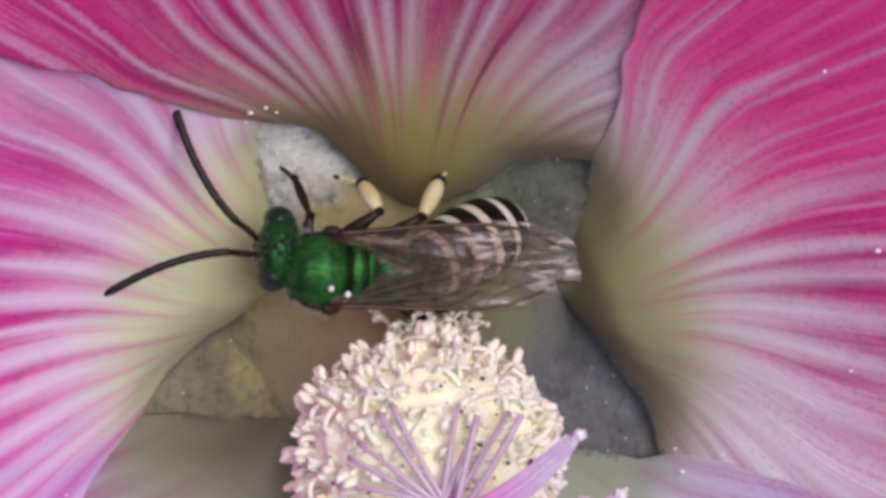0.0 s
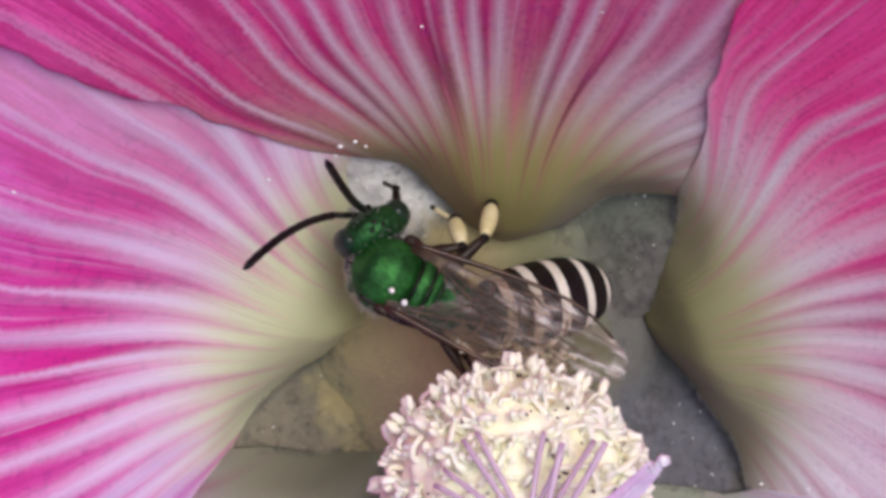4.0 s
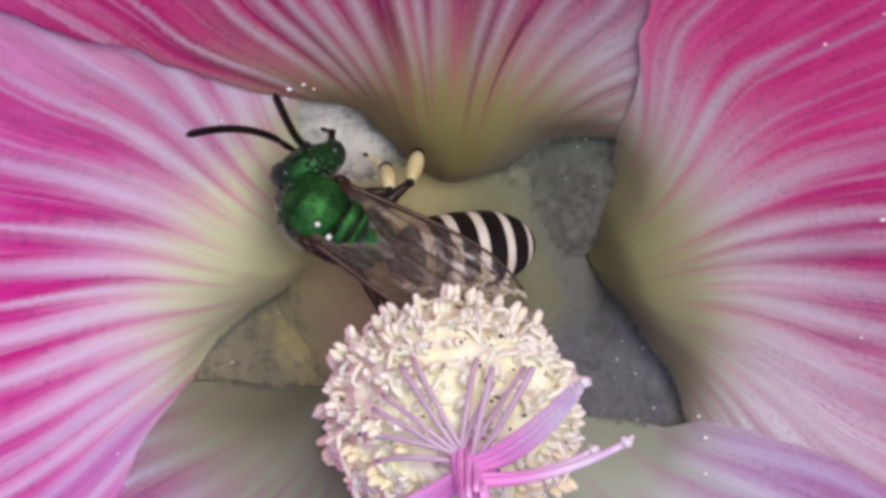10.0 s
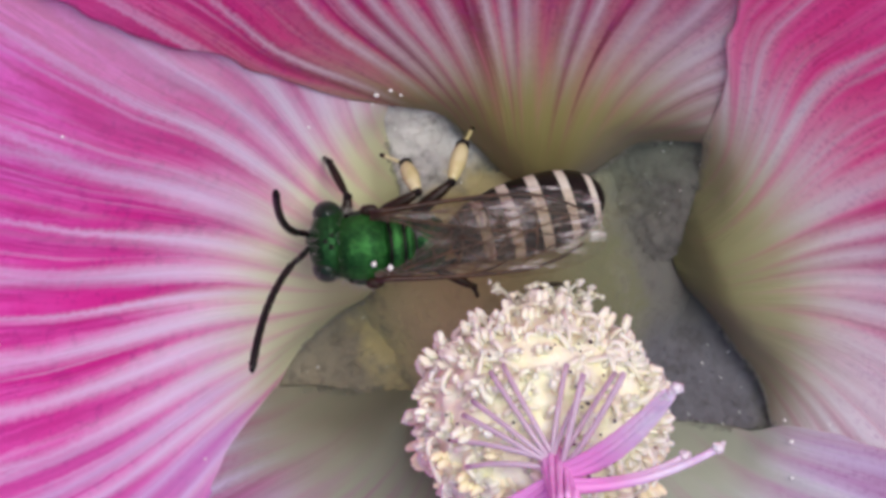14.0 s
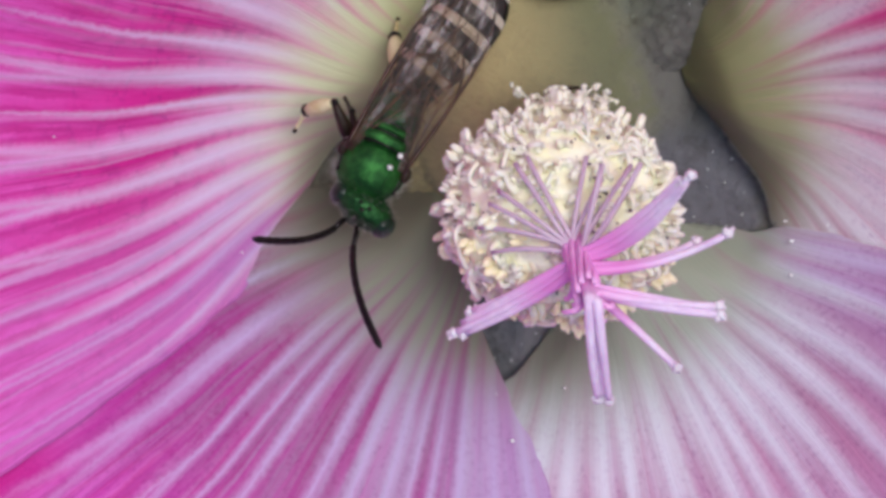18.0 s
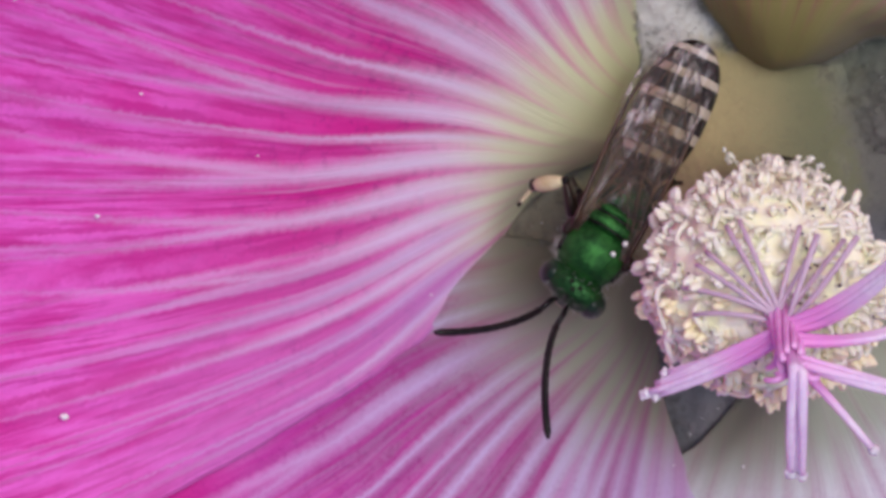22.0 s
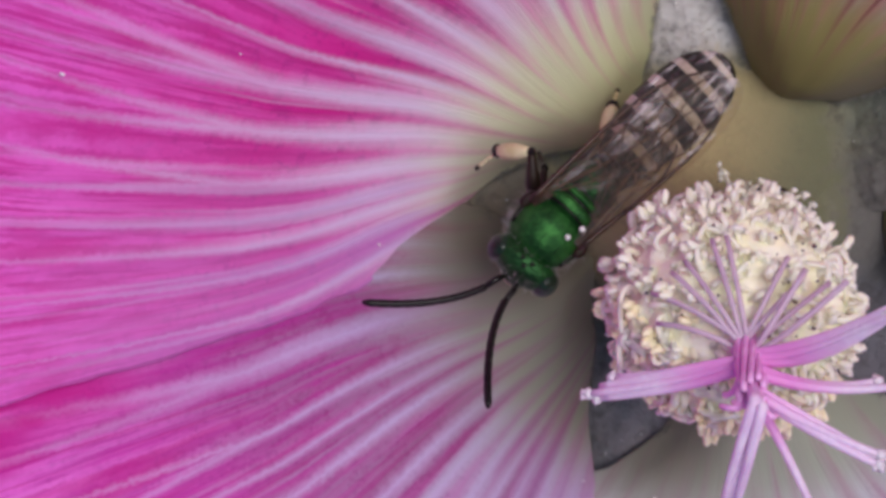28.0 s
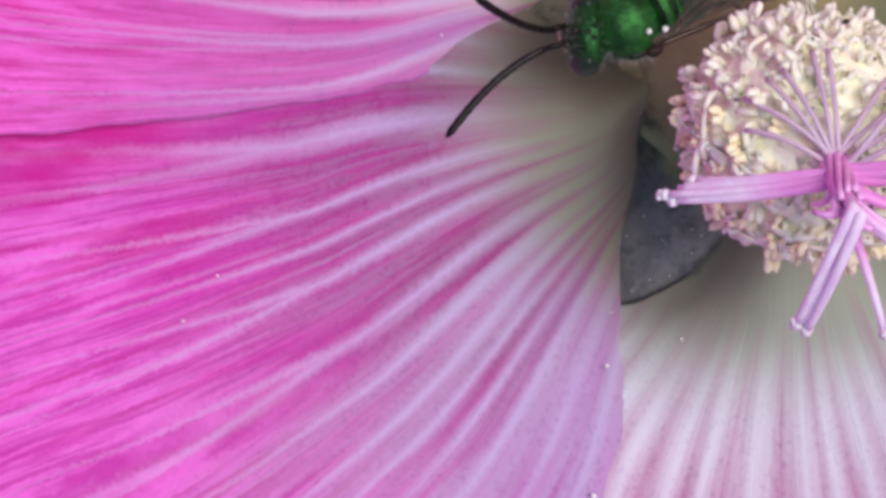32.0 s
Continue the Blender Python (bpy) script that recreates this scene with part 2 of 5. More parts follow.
    dots = calc(nt, "MULTIPLY", ramp01(nt, calc(nt, "ADD", calc(nt, "MULTIPLY", dots, 0.65), calc(nt, "MULTIPLY", rows, 0.35)), 0.51, 0.63), calc(nt, "MULTIPLY", ramp01(nt, r, 8.0, 11.0), calc(nt, "SUBTRACT", 1.0, calc(nt, "MULTIPLY", vmask, 0.75))))
    col = blend(nt, calc(nt, "MULTIPLY", dots, calc(nt, "MULTIPLY", calc(nt, "SUBTRACT", 1.0, calc(nt, "MULTIPLY", ramp01(nt, r, 14.0, 22.0), 0.6)), stipple)), col, (0.62, 0.42, 0.62), "MULTIPLY")
    links.new(col, bsdf.inputs["Base Color"])
    bsdf.inputs["Roughness"].default_value = 0.6
    bsdf.inputs["Specular IOR Level"].default_value = 0.16
    bsdf.inputs["Sheen Weight"].default_value = 0.08
    h = calc(nt, "ADD", calc(nt, "MULTIPLY", fine, 0.6), calc(nt, "ADD", calc(nt, "MULTIPLY", grain, 0.15), calc(nt, "MULTIPLY", vein, 0.12)))
    nrm = add_bump(nt, bsdf, h, 0.45, 0.00012)
    thin = nodes.new("ShaderNodeBsdfTranslucent")
    links.new(col, thin.inputs["Color"])
    links.new(nrm, thin.inputs["Normal"])
    mix = nodes.new("ShaderNodeMixShader")
    mix.inputs[0].default_value = 0.15
    links.new(bsdf.outputs[0], mix.inputs[1])
    links.new(thin.outputs[0], mix.inputs[2])
    links.new(mix.outputs[0], nodes["Material Output"].inputs["Surface"])
    return m


def surface(name, a, b, scale, rough=0.5, metal=0.0, bump=0.3, depth=0.00005, coat=0.0, sss=0.0, vary=0.0, spec=0.5):
    """A surface that wavers between two colours at two scales; scale in waves per millimetre."""
    m, nodes, links, bsdf = material(name)
    nt = m.node_tree
    co = nodes.new("ShaderNodeTexCoord")
    big = noise_tex(nt, co.outputs["Object"], scale * 1000, 3.0)
    small = noise_tex(nt, co.outputs["Object"], scale * 5200, 3.0, 0.65)
    f = calc(nt, "ADD", calc(nt, "MULTIPLY", big, 0.65), calc(nt, "MULTIPLY", small, 0.35))
    f = ramp01(nt, f, 0.36, 0.64)
    col = blend(nt, f, a, b)
    if vary:
        info = nodes.new("ShaderNodeObjectInfo")
        col = blend(nt, calc(nt, "MULTIPLY", info.outputs["Random"], vary), col, tuple(0.55 * x * y for x, y in zip(a, (1.35, 1.0, 0.5))))
    links.new(col, bsdf.inputs["Base Color"])
    bsdf.inputs["Roughness"].default_value, bsdf.inputs["Metallic"].default_value = rough, metal
    bsdf.inputs["Coat Weight"].default_value = coat
    bsdf.inputs["Specular IOR Level"].default_value = spec
    if sss:
        bsdf.inputs["Subsurface Weight"].default_value = sss
        bsdf.inputs["Subsurface Radius"].default_value = (0.0011, 0.001, 0.0008)
        bsdf.inputs["Subsurface Scale"].default_value = 0.3
    if bump:
        add_bump(nt, bsdf, small, bump, depth)
    return m


# throats of the top and right petals: shade down the funnel darkens their olive colour
P_TOP = petal_material("petal_crimson", (0.70, 0.010, 0.22), (0.62, 0.17, 0.29), (1.0, 0.13, 0.52), 6.5, 1.0, (0.28, 0.25, 0.09), 0.34, 0.0, 1.0, 0.5, lilac=(0.40, 0.33, 0.21), throat=(0.20, 0.185, 0.062), vein_tint=(0.76, 0.62, 0.68), pale_lit=0.75)
P_RIGHT = petal_material("petal_rose", (0.74, 0.014, 0.25), (0.82, 0.36, 0.60), (0.96, 0.09, 0.46), 7.0, 0.8, (0.36, 0.355, 0.185), 0.42, 0.0, 0.98, 0.5, 1.0, lilac=(0.80, 0.73, 0.75), throat=(0.175, 0.175, 0.07), vein_tint=(0.86, 0.78, 0.84), deepen=(6.5, 10.0), pale_lit=0.85)
P_LEFT = petal_material("petal_magenta", (0.76, 0.008, 0.31), (0.80, 0.13, 0.50), (1.0, 0.17, 0.71), 6.4, 0.2, (0.70, 0.72, 0.48), 0.33, 0.6, 0.98, throat=(0.52, 0.56, 0.27), lilac=(0.84, 0.71, 0.82), vein_tint=(0.85, 0.69, 0.91), deepen=(8.0, 13.0), stipple=0.10, pale_lit=0.55)
P_LOW = petal_material("petal_orchid", (0.62, 0.010, 0.37), (0.42, 0.15, 0.35), (0.92, 0.17, 0.70), 5.8, 0.40, (0.37, 0.39, 0.28), 0.27, 0.40, 0.97, 0.9, lilac=(0.44, 0.40, 0.45), throat=(0.33, 0.35, 0.23), vein_tint=(0.62, 0.49, 0.77), deepen=(11.0, 18.0), fold_shade=1.0, stipple=0.30, veil=0.58)
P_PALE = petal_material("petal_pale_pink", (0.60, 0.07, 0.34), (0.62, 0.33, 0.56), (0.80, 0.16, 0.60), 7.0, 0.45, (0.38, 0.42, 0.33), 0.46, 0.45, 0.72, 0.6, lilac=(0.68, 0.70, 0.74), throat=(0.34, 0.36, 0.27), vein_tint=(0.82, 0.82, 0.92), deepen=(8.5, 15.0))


def felt_material():
    """Woolly felt of the calyx: pale green, with shade painted right of the middle and a tint at each gap between two
    claws.
    """
    m, nodes, links, bsdf = material("calyx_felt")
    nt = m.node_tree
    co = nodes.new("ShaderNodeTexCoord")
    sep = nodes.new("ShaderNodeSeparateXYZ")
    links.new(co.outputs["Object"], sep.inputs[0])
    big = noise_tex(nt, co.outputs["Object"], 420.0, 3.0)
    mid = noise_tex(nt, co.outputs["Object"], 1300.0, 3.0, 0.6)
    small = noise_tex(nt, co.outputs["Object"], 4200.0, 3.0, 0.65)
    col = blend(nt, ramp01(nt, big, 0.35, 0.65), (0.19, 0.186, 0.12), (0.29, 0.292, 0.19))
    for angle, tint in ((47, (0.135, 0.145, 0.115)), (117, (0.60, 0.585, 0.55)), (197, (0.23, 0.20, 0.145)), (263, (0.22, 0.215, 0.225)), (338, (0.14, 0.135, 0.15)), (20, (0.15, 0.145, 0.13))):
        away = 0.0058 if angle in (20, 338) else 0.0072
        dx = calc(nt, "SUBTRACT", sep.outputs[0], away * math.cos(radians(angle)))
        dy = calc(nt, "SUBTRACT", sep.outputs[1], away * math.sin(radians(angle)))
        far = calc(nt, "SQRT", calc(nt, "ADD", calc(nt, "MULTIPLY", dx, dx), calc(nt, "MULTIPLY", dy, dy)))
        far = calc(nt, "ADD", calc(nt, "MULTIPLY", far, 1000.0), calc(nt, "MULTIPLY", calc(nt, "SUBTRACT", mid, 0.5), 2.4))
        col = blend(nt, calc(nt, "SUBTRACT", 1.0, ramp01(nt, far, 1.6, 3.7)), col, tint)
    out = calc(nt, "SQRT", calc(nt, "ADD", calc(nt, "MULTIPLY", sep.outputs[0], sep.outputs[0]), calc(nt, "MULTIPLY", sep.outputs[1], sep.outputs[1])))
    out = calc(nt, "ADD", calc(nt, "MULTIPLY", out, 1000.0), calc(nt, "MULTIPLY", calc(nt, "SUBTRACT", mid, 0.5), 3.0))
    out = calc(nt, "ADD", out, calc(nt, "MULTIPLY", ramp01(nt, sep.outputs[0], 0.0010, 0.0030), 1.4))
    # shade on the right of the column's foot is mixed into the colour
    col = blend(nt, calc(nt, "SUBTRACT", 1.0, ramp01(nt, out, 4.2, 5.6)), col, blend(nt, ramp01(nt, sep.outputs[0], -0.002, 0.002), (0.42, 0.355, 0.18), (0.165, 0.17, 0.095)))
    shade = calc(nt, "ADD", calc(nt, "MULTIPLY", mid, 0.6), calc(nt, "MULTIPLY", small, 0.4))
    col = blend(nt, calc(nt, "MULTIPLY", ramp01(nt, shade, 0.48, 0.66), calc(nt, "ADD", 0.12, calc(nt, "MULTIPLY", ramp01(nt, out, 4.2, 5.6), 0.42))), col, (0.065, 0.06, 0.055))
    links.new(col, bsdf.inputs["Base Color"])
    bsdf.inputs["Roughness"].default_value = 0.95
    bsdf.inputs["Specular IOR Level"].default_value = 0.1
    bsdf.inputs["Sheen Weight"].default_value = 0.2
    add_bump(nt, bsdf, small, 0.5, 0.0002)
    return m


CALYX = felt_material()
BASE = surface("flower_base", (0.22, 0.225, 0.11), (0.32, 0.325, 0.18), 0.4, 0.6, bump=0.4, depth=0.0001, sss=0.2)
CREAM = surface("anther_cream", (0.97, 0.96, 0.66), (0.98, 0.97, 0.80), 0.8, 0.6, bump=0.3, depth=0.00006, sss=0.6)
GOLD = surface("anther_gold", (0.97, 0.84, 0.50), (0.98, 0.90, 0.64), 0.8, 0.6, bump=0.3, depth=0.00006, sss=0.4)
CORE = surface("filament_core", (0.97, 0.95, 0.64), (0.98, 0.97, 0.78), 1.4, 0.7, bump=0.6, depth=0.00012, sss=0.25)


def style_material():
    """Lilac thread of the style, hot pink where it leaves the bundle."""
    m = surface("style_lilac", (0.80, 0.58, 0.80), (0.92, 0.78, 0.92), 0.9, 0.5, bump=0.4, depth=0.00004, sss=0.35)
    nt = m.node_tree
    bsdf = nt.nodes["Principled BSDF"]
    co = nt.nodes.new("ShaderNodeTexCoord")
    gone = nt.nodes.new("ShaderNodeVectorMath")
    gone.operation = "DISTANCE"
    nt.links.new(co.outputs["Object"], gone.inputs[0])
    gone.inputs[1].default_value = (0.0006, 0.0001, 0.0125)
    old = bsdf.inputs["Base Color"].links[0].from_socket
    nt.links.new(blend(nt, ramp01(nt, gone.outputs["Value"], 0.0010, 0.0032), (0.80, 0.30, 0.68), old), bsdf.inputs["Base Color"])
    return m


STYLE = style_material()
DRAPE = surface("style_grey_lilac", (0.50, 0.36, 0.47), (0.62, 0.48, 0.58), 0.5, 0.45, bump=0.2, sss=0.2)
STYLE_HOT = surface("style_pink", (0.82, 0.26, 0.66), (0.92, 0.48, 0.82), 0.6, 0.35, bump=0.2, sss=0.3)
STIGMA = surface("stigma_white", (0.80, 0.74, 0.78), (0.86, 0.82, 0.84), 2.0, 0.45, bump=0.4, sss=0.3)
HAIR = surface("hair_white", (0.50, 0.50, 0.44), (0.62, 0.61, 0.56), 1.0, 0.6, bump=0)
FELT = surface("felt_grey", (0.20, 0.20, 0.17), (0.34, 0.33, 0.30), 1.0, 0.7, bump=0)
SPECK = surface("pollen_dark", (0.06, 0.03, 0.05), (0.10, 0.05, 0.07), 2.0, 0.8, bump=0)
POLLEN = surface("pollen_white", (0.85, 0.85, 0.80), (0.92, 0.92, 0.88), 2.0, 0.5, bump=0.4, sss=0.2)
GREEN = surface("cuticle_green", (0.006, 0.055, 0.010), (0.032, 0.165, 0.030), 1.5, 0.50, 0.70, bump=0.75, depth=0.00005)
HEADGREEN = surface("cuticle_dark_green", (0.005, 0.035, 0.008), (0.018, 0.100, 0.022), 1.3, 0.42, 0.7, bump=0.8, depth=0.00006)
EYE = surface("compound_eye", (0.006, 0.016, 0.008), (0.012, 0.035, 0.018), 3.0, 0.34, bump=0.2, depth=0.00002, coat=0.1, spec=0.3)
BLACK = surface("cuticle_black", (0.004, 0.003, 0.003), (0.012, 0.009, 0.008), 1.5, 0.34, bump=0.5, depth=0.00004, spec=0.22)
BAND = surface("band_cream", (0.56, 0.54, 0.43), (0.68, 0.655, 0.55), 2.0, 0.6, bump=0.5, depth=0.00004)
YELLOW = surface("leg_yellow", (0.55, 0.49, 0.22), (0.68, 0.62, 0.36), 1.5, 0.45, bump=0.4, depth=0.00004)
BROWN = surface("leg_brown", (0.012, 0.007, 0.005), (0.030, 0.017, 0.010), 1.5, 0.4, bump=0.4, depth=0.00004, spec=0.25)
VEIN = surface("wing_vein", (0.04, 0.022, 0.014), (0.12, 0.065, 0.03), 1.0, 0.4, bump=0)
COSTA = surface("wing_costa", (0.022, 0.010, 0.005), (0.07, 0.030, 0.010), 1.0, 0.35, bump=0)
STEM = surface("stem_green", (0.07, 0.13, 0.04), (0.11, 0.17, 0.06), 0.3, 0.6, bump=0.4, depth=0.0002)
SOIL = surface("garden_soil", (0.05, 0.045, 0.03), (0.08, 0.10, 0.04), 0.02, 0.9, bump=0.8, depth=0.003)


def wing_material():
    m, nodes, links, bsdf = material("wing_membrane")
    nt = m.node_tree
    co = nodes.new("ShaderNodeTexCoord")
    stretch = nodes.new("ShaderNodeMapping")
    stretch.inputs["Scale"].default_value = (520.0, 3800.0, 900.0)
    stretch.inputs["Rotation"].default_value = (0, 0, 0.25)
    links.new(co.outputs["Object"], stretch.inputs["Vector"])
    n = noise_tex(nt, stretch.outputs[0], 1.0, 3.0)
    broad = noise_tex(nt, co.outputs["Object"], 1500.0, 2.0)
    clear = nodes.new("ShaderNodeBsdfTransparent")
    links.new(blend(nt, ramp01(nt, n, 0.3, 0.7), (0.79, 0.74, 0.67), (0.96, 0.945, 0.93)), clear.inputs[0])
    bsdf.inputs["Base Color"].default_value = (0.62, 0.57, 0.55, 1)
    bsdf.inputs["Roughness"].default_value = 0.22
    bsdf.inputs["Specular IOR Level"].default_value = 1.0
    wrinkle = add_bump(nt, bsdf, n, 0.8, 0.0003)
    gloss = nodes.new("ShaderNodeFresnel")
    gloss.inputs[0].default_value = 1.6
    links.new(wrinkle, gloss.inputs["Normal"])
    mix = nodes.new("ShaderNodeMixShader")
    length = nodes.new("ShaderNodeSeparateXYZ")
    links.new(co.outputs["Object"], length.inputs[0])
    # glints of the sky, painted as pale grey streaks, stronger towards the tip
    sheen = calc(nt, "MULTIPLY", ramp01(nt, n, 0.50, 0.64), ramp01(nt, broad, 0.38, 0.58))
    sheen = calc(nt, "MULTIPLY", sheen, calc(nt, "ADD", 0.25, calc(nt, "MULTIPLY", ramp01(nt, calc(nt, "MULTIPLY", length.outputs[0], -1000.0), 1.8, 4.2), 0.75)))
    links.new(calc(nt, "ADD", calc(nt, "MULTIPLY", gloss.outputs[0], 0.20), calc(nt, "ADD", 0.02, calc(nt, "MULTIPLY", sheen, 0.52)), clamp=True), mix.inputs[0])
    links.new(clear.outputs[0], mix.inputs[1])
    links.new(bsdf.outputs[0], mix.inputs[2])
    links.new(mix.outputs[0], nodes["Material Output"].inputs["Surface"])
    return m


WING = wing_material()


# ---- mesh helpers, in millimetres ----
def mesh_of(name, verts, faces, mat, uvs=None, smooth=True):
    me = bpy.data.meshes.new(name)
    me.from_pydata((np.asarray(verts, float) * MM).tolist(), [], [tuple(f) for f in faces])
    me.materials.append(mat)
    if smooth:
        me.polygons.foreach_set("use_smooth", [True] * len(me.polygons))
    if uvs is not None:
        layer = me.uv_layers.new(name="UVMap")
        idx = np.empty(len(me.loops), int)
        me.loops.foreach_get("vertex_index", idx)
        layer.data.foreach_set("uv", np.asarray(uvs, float)[idx].ravel())
    me.update()
    return me


def part(name, data, mat, parent, label="", at=(0, 0, 0)):
    """One mesh object under a thing or a part; data is (verts, faces) or a ready mesh."""
    me = data if isinstance(data, bpy.types.Mesh) else mesh_of(name, data[0], data[1], mat)
    ob = new(name, me)
    ob.parent = parent
    ob.location = [c * MM for c in at]
    return tagged(ob, label=label)


def grid_faces(n, m, closed=False, flip=False):
    faces = []
    for i in range(n - 1):
        for j in range(m if closed else m - 1):
            k = (j + 1) % m
            f = (i * m + j, i * m + k, (i + 1) * m + k, (i + 1) * m + j)
            faces.append(f[::-1] if flip else f)
    return faces


def merge(*pieces):
    verts, faces, base = [], [], 0
    for v, f in pieces:
        v = np.asarray(v, float).reshape(-1, 3)
        verts.append(v)
        faces += [tuple(i + base for i in q) for q in f]
        base += len(v)
    return np.vstack(verts), faces




def tube(points, radii, n=8, flat=1.0):
    """A round tube along points, closed at its ends."""
    p = np.asarray(points, float)
    radii = np.broadcast_to(np.asarray(radii, float), (len(p),))
    tang = np.gradient(p, axis=0)
    tang /= np.linalg.norm(tang, axis=1)[:, None] + 1e-12
    ref = np.array([0.0, 0.0, 1.0]) if abs(tang[0][2]) < 0.9 else np.array([1.0, 0.0, 0.0])
    verts = []
    for q, t, rad in zip(p, tang, radii):
        a = ref - t * (ref @ t)
        a /= np.linalg.norm(a) + 1e-12
        ref = a
        b = np.cross(t, a)
        for k in range(n):
            th = 2 * math.pi * k / n
            verts.append(q + rad * (math.cos(th) * a * flat + math.sin(th) * b))
    faces = grid_faces(len(p), n, True)
    faces.append(tuple(range(n))[::-1])
    faces.append(tuple((len(p) - 1) * n + k for k in range(n)))
    return np.array(verts), faces


def bezier(a, b, c, n=10):
    a, b, c = (np.asarray(q, float) for q in (a, b, c))
    t = np.linspace(0, 1, n)[:, None]
    return (1 - t) ** 2 * a + 2 * t * (1 - t) * b + t ** 2 * c


def blob(centre, radii, n=20, m=14, lump=0.0, freq=1.5, seed=0):
    """A closed rounded body with slight lumps."""
    verts = []
    for i in range(m):
        th = math.pi * (i + 0.001) / (m - 1 + 0.002)
        for j in range(n):
            ph = 2 * math.pi * j / n
            d = Vector((math.sin(th) * math.cos(ph), math.sin(th) * math.sin(ph), math.cos(th)))
            k = 1 + lump * noise.noise(d * freq + Vector((seed, 0, 0)))
            verts.append([c + r * k * e for c, r, e in zip(centre, radii, d)])
    return np.array(verts), grid_faces(m, n, True, True)


def lathe_x(profile, n=24, top=1.0, sag=None):
    """A body of rings along x: rows of x, half width, half height, centre z."""
    verts = []
    for x, w, h, zc in profile:
        for k in range(n):
            a = 2 * math.pi * k / n
            verts.append((x, w * math.cos(a), zc + h * math.sin(a)))
    return np.array(verts), grid_faces(len(profile), n, True)


def smooth(x, a, b):
    t = np.clip((x - a) / (b - a), 0, 1)
    return t * t * (3 - 2 * t)


# ---- ground, stem ----
def build_ground():
    n = 60
    s = np.linspace(-1, 1, n)
    xs = np.sign(s) * np.abs(s) ** 3 * 600000
    v = [(x, y, -620 + 6 * noise.noise(Vector((x, y, 0)) * 0.004)) for x in xs for y in xs]
    g = new("ground", mesh_of("ground", v, grid_faces(n, n, False, True), SOIL))
    tagged(g, "brown garden soil with patches of green below the flower", "ground", kind="structure")


# ---- the flower ----
TIP = 9.0
PETAL_TOPS = []
# margins of each petal: distance from the flower's axis, degrees round it; the further margin lies on top of the next petal
NEAR = {"right": ((4.85, 9), (5.1, 3), (6.3, -4.5), (6.9, -9.6), (7.6, -13), (8.3, -18), (8.7, -22), (12, -27)),
        "top": ((3.5, 75), (4.4, 73), (5.2, 66), (6.0, 63.3), (7.0, 60), (7.5, 56.5), (8.2, 51.5), (8.8, 47.5), (12, 43)),
        "left": ((3.5, 150), (5.0, 140), (5.9, 133), (7.3, 127), (8.5, 123), (9.3, 118), (12, 113)),
        "low_left": ((3.5, 214), (4.2, 213), (5.4, 209), (7.2, 199.5), (8.0, 196.5), (8.7, 193), (12, 190)),
        "low_right": ((3.5, 288), (5.0, 284), (5.9, 279.5), (7.3, 275), (8.2, 270), (9.0, 265), (9.4, 261), (12, 258))}
FURTHER = {"right": ((4.85, 28), (5.5, 33), (7.0, 39.5), (8.0, 45.5), (8.7, 50.5), (10, 54), (11.8, 58.6), (12.8, 61.5), (15.9, 65.6), (26, 67)),
           "top": ((3.5, 97), (4.4, 98), (5.3, 103), (6.1, 107), (7.1, 109.5), (7.8, 112), (9.2, 119.5), (10.6, 125), (12.3, 128.7), (16.8, 133.3), (20.3, 134.5), (44, 138)),
           "left": ((3.5, 166), (4.1, 169), (5.4, 178.5), (6.8, 185.5), (8.0, 191), (9.0, 197), (10.5, 203), (12, 205.5), (14.6, 206.3), (17, 206), (20, 205.2), (26, 204)),
           "low_left": ((3.5, 219), (4.85, 231), (5.8, 245), (7.15, 253), (8.1, 257), (9.3, 262.5), (10.8, 269.5), (12.3, 272), (20, 274)),
           "low_right": ((3.5, 316), (5.0, 320), (6.3, 325.5), (8.2, 333.5), (8.9, 339.5), (9.6, 342), (12.4, 346), (20, 347))}
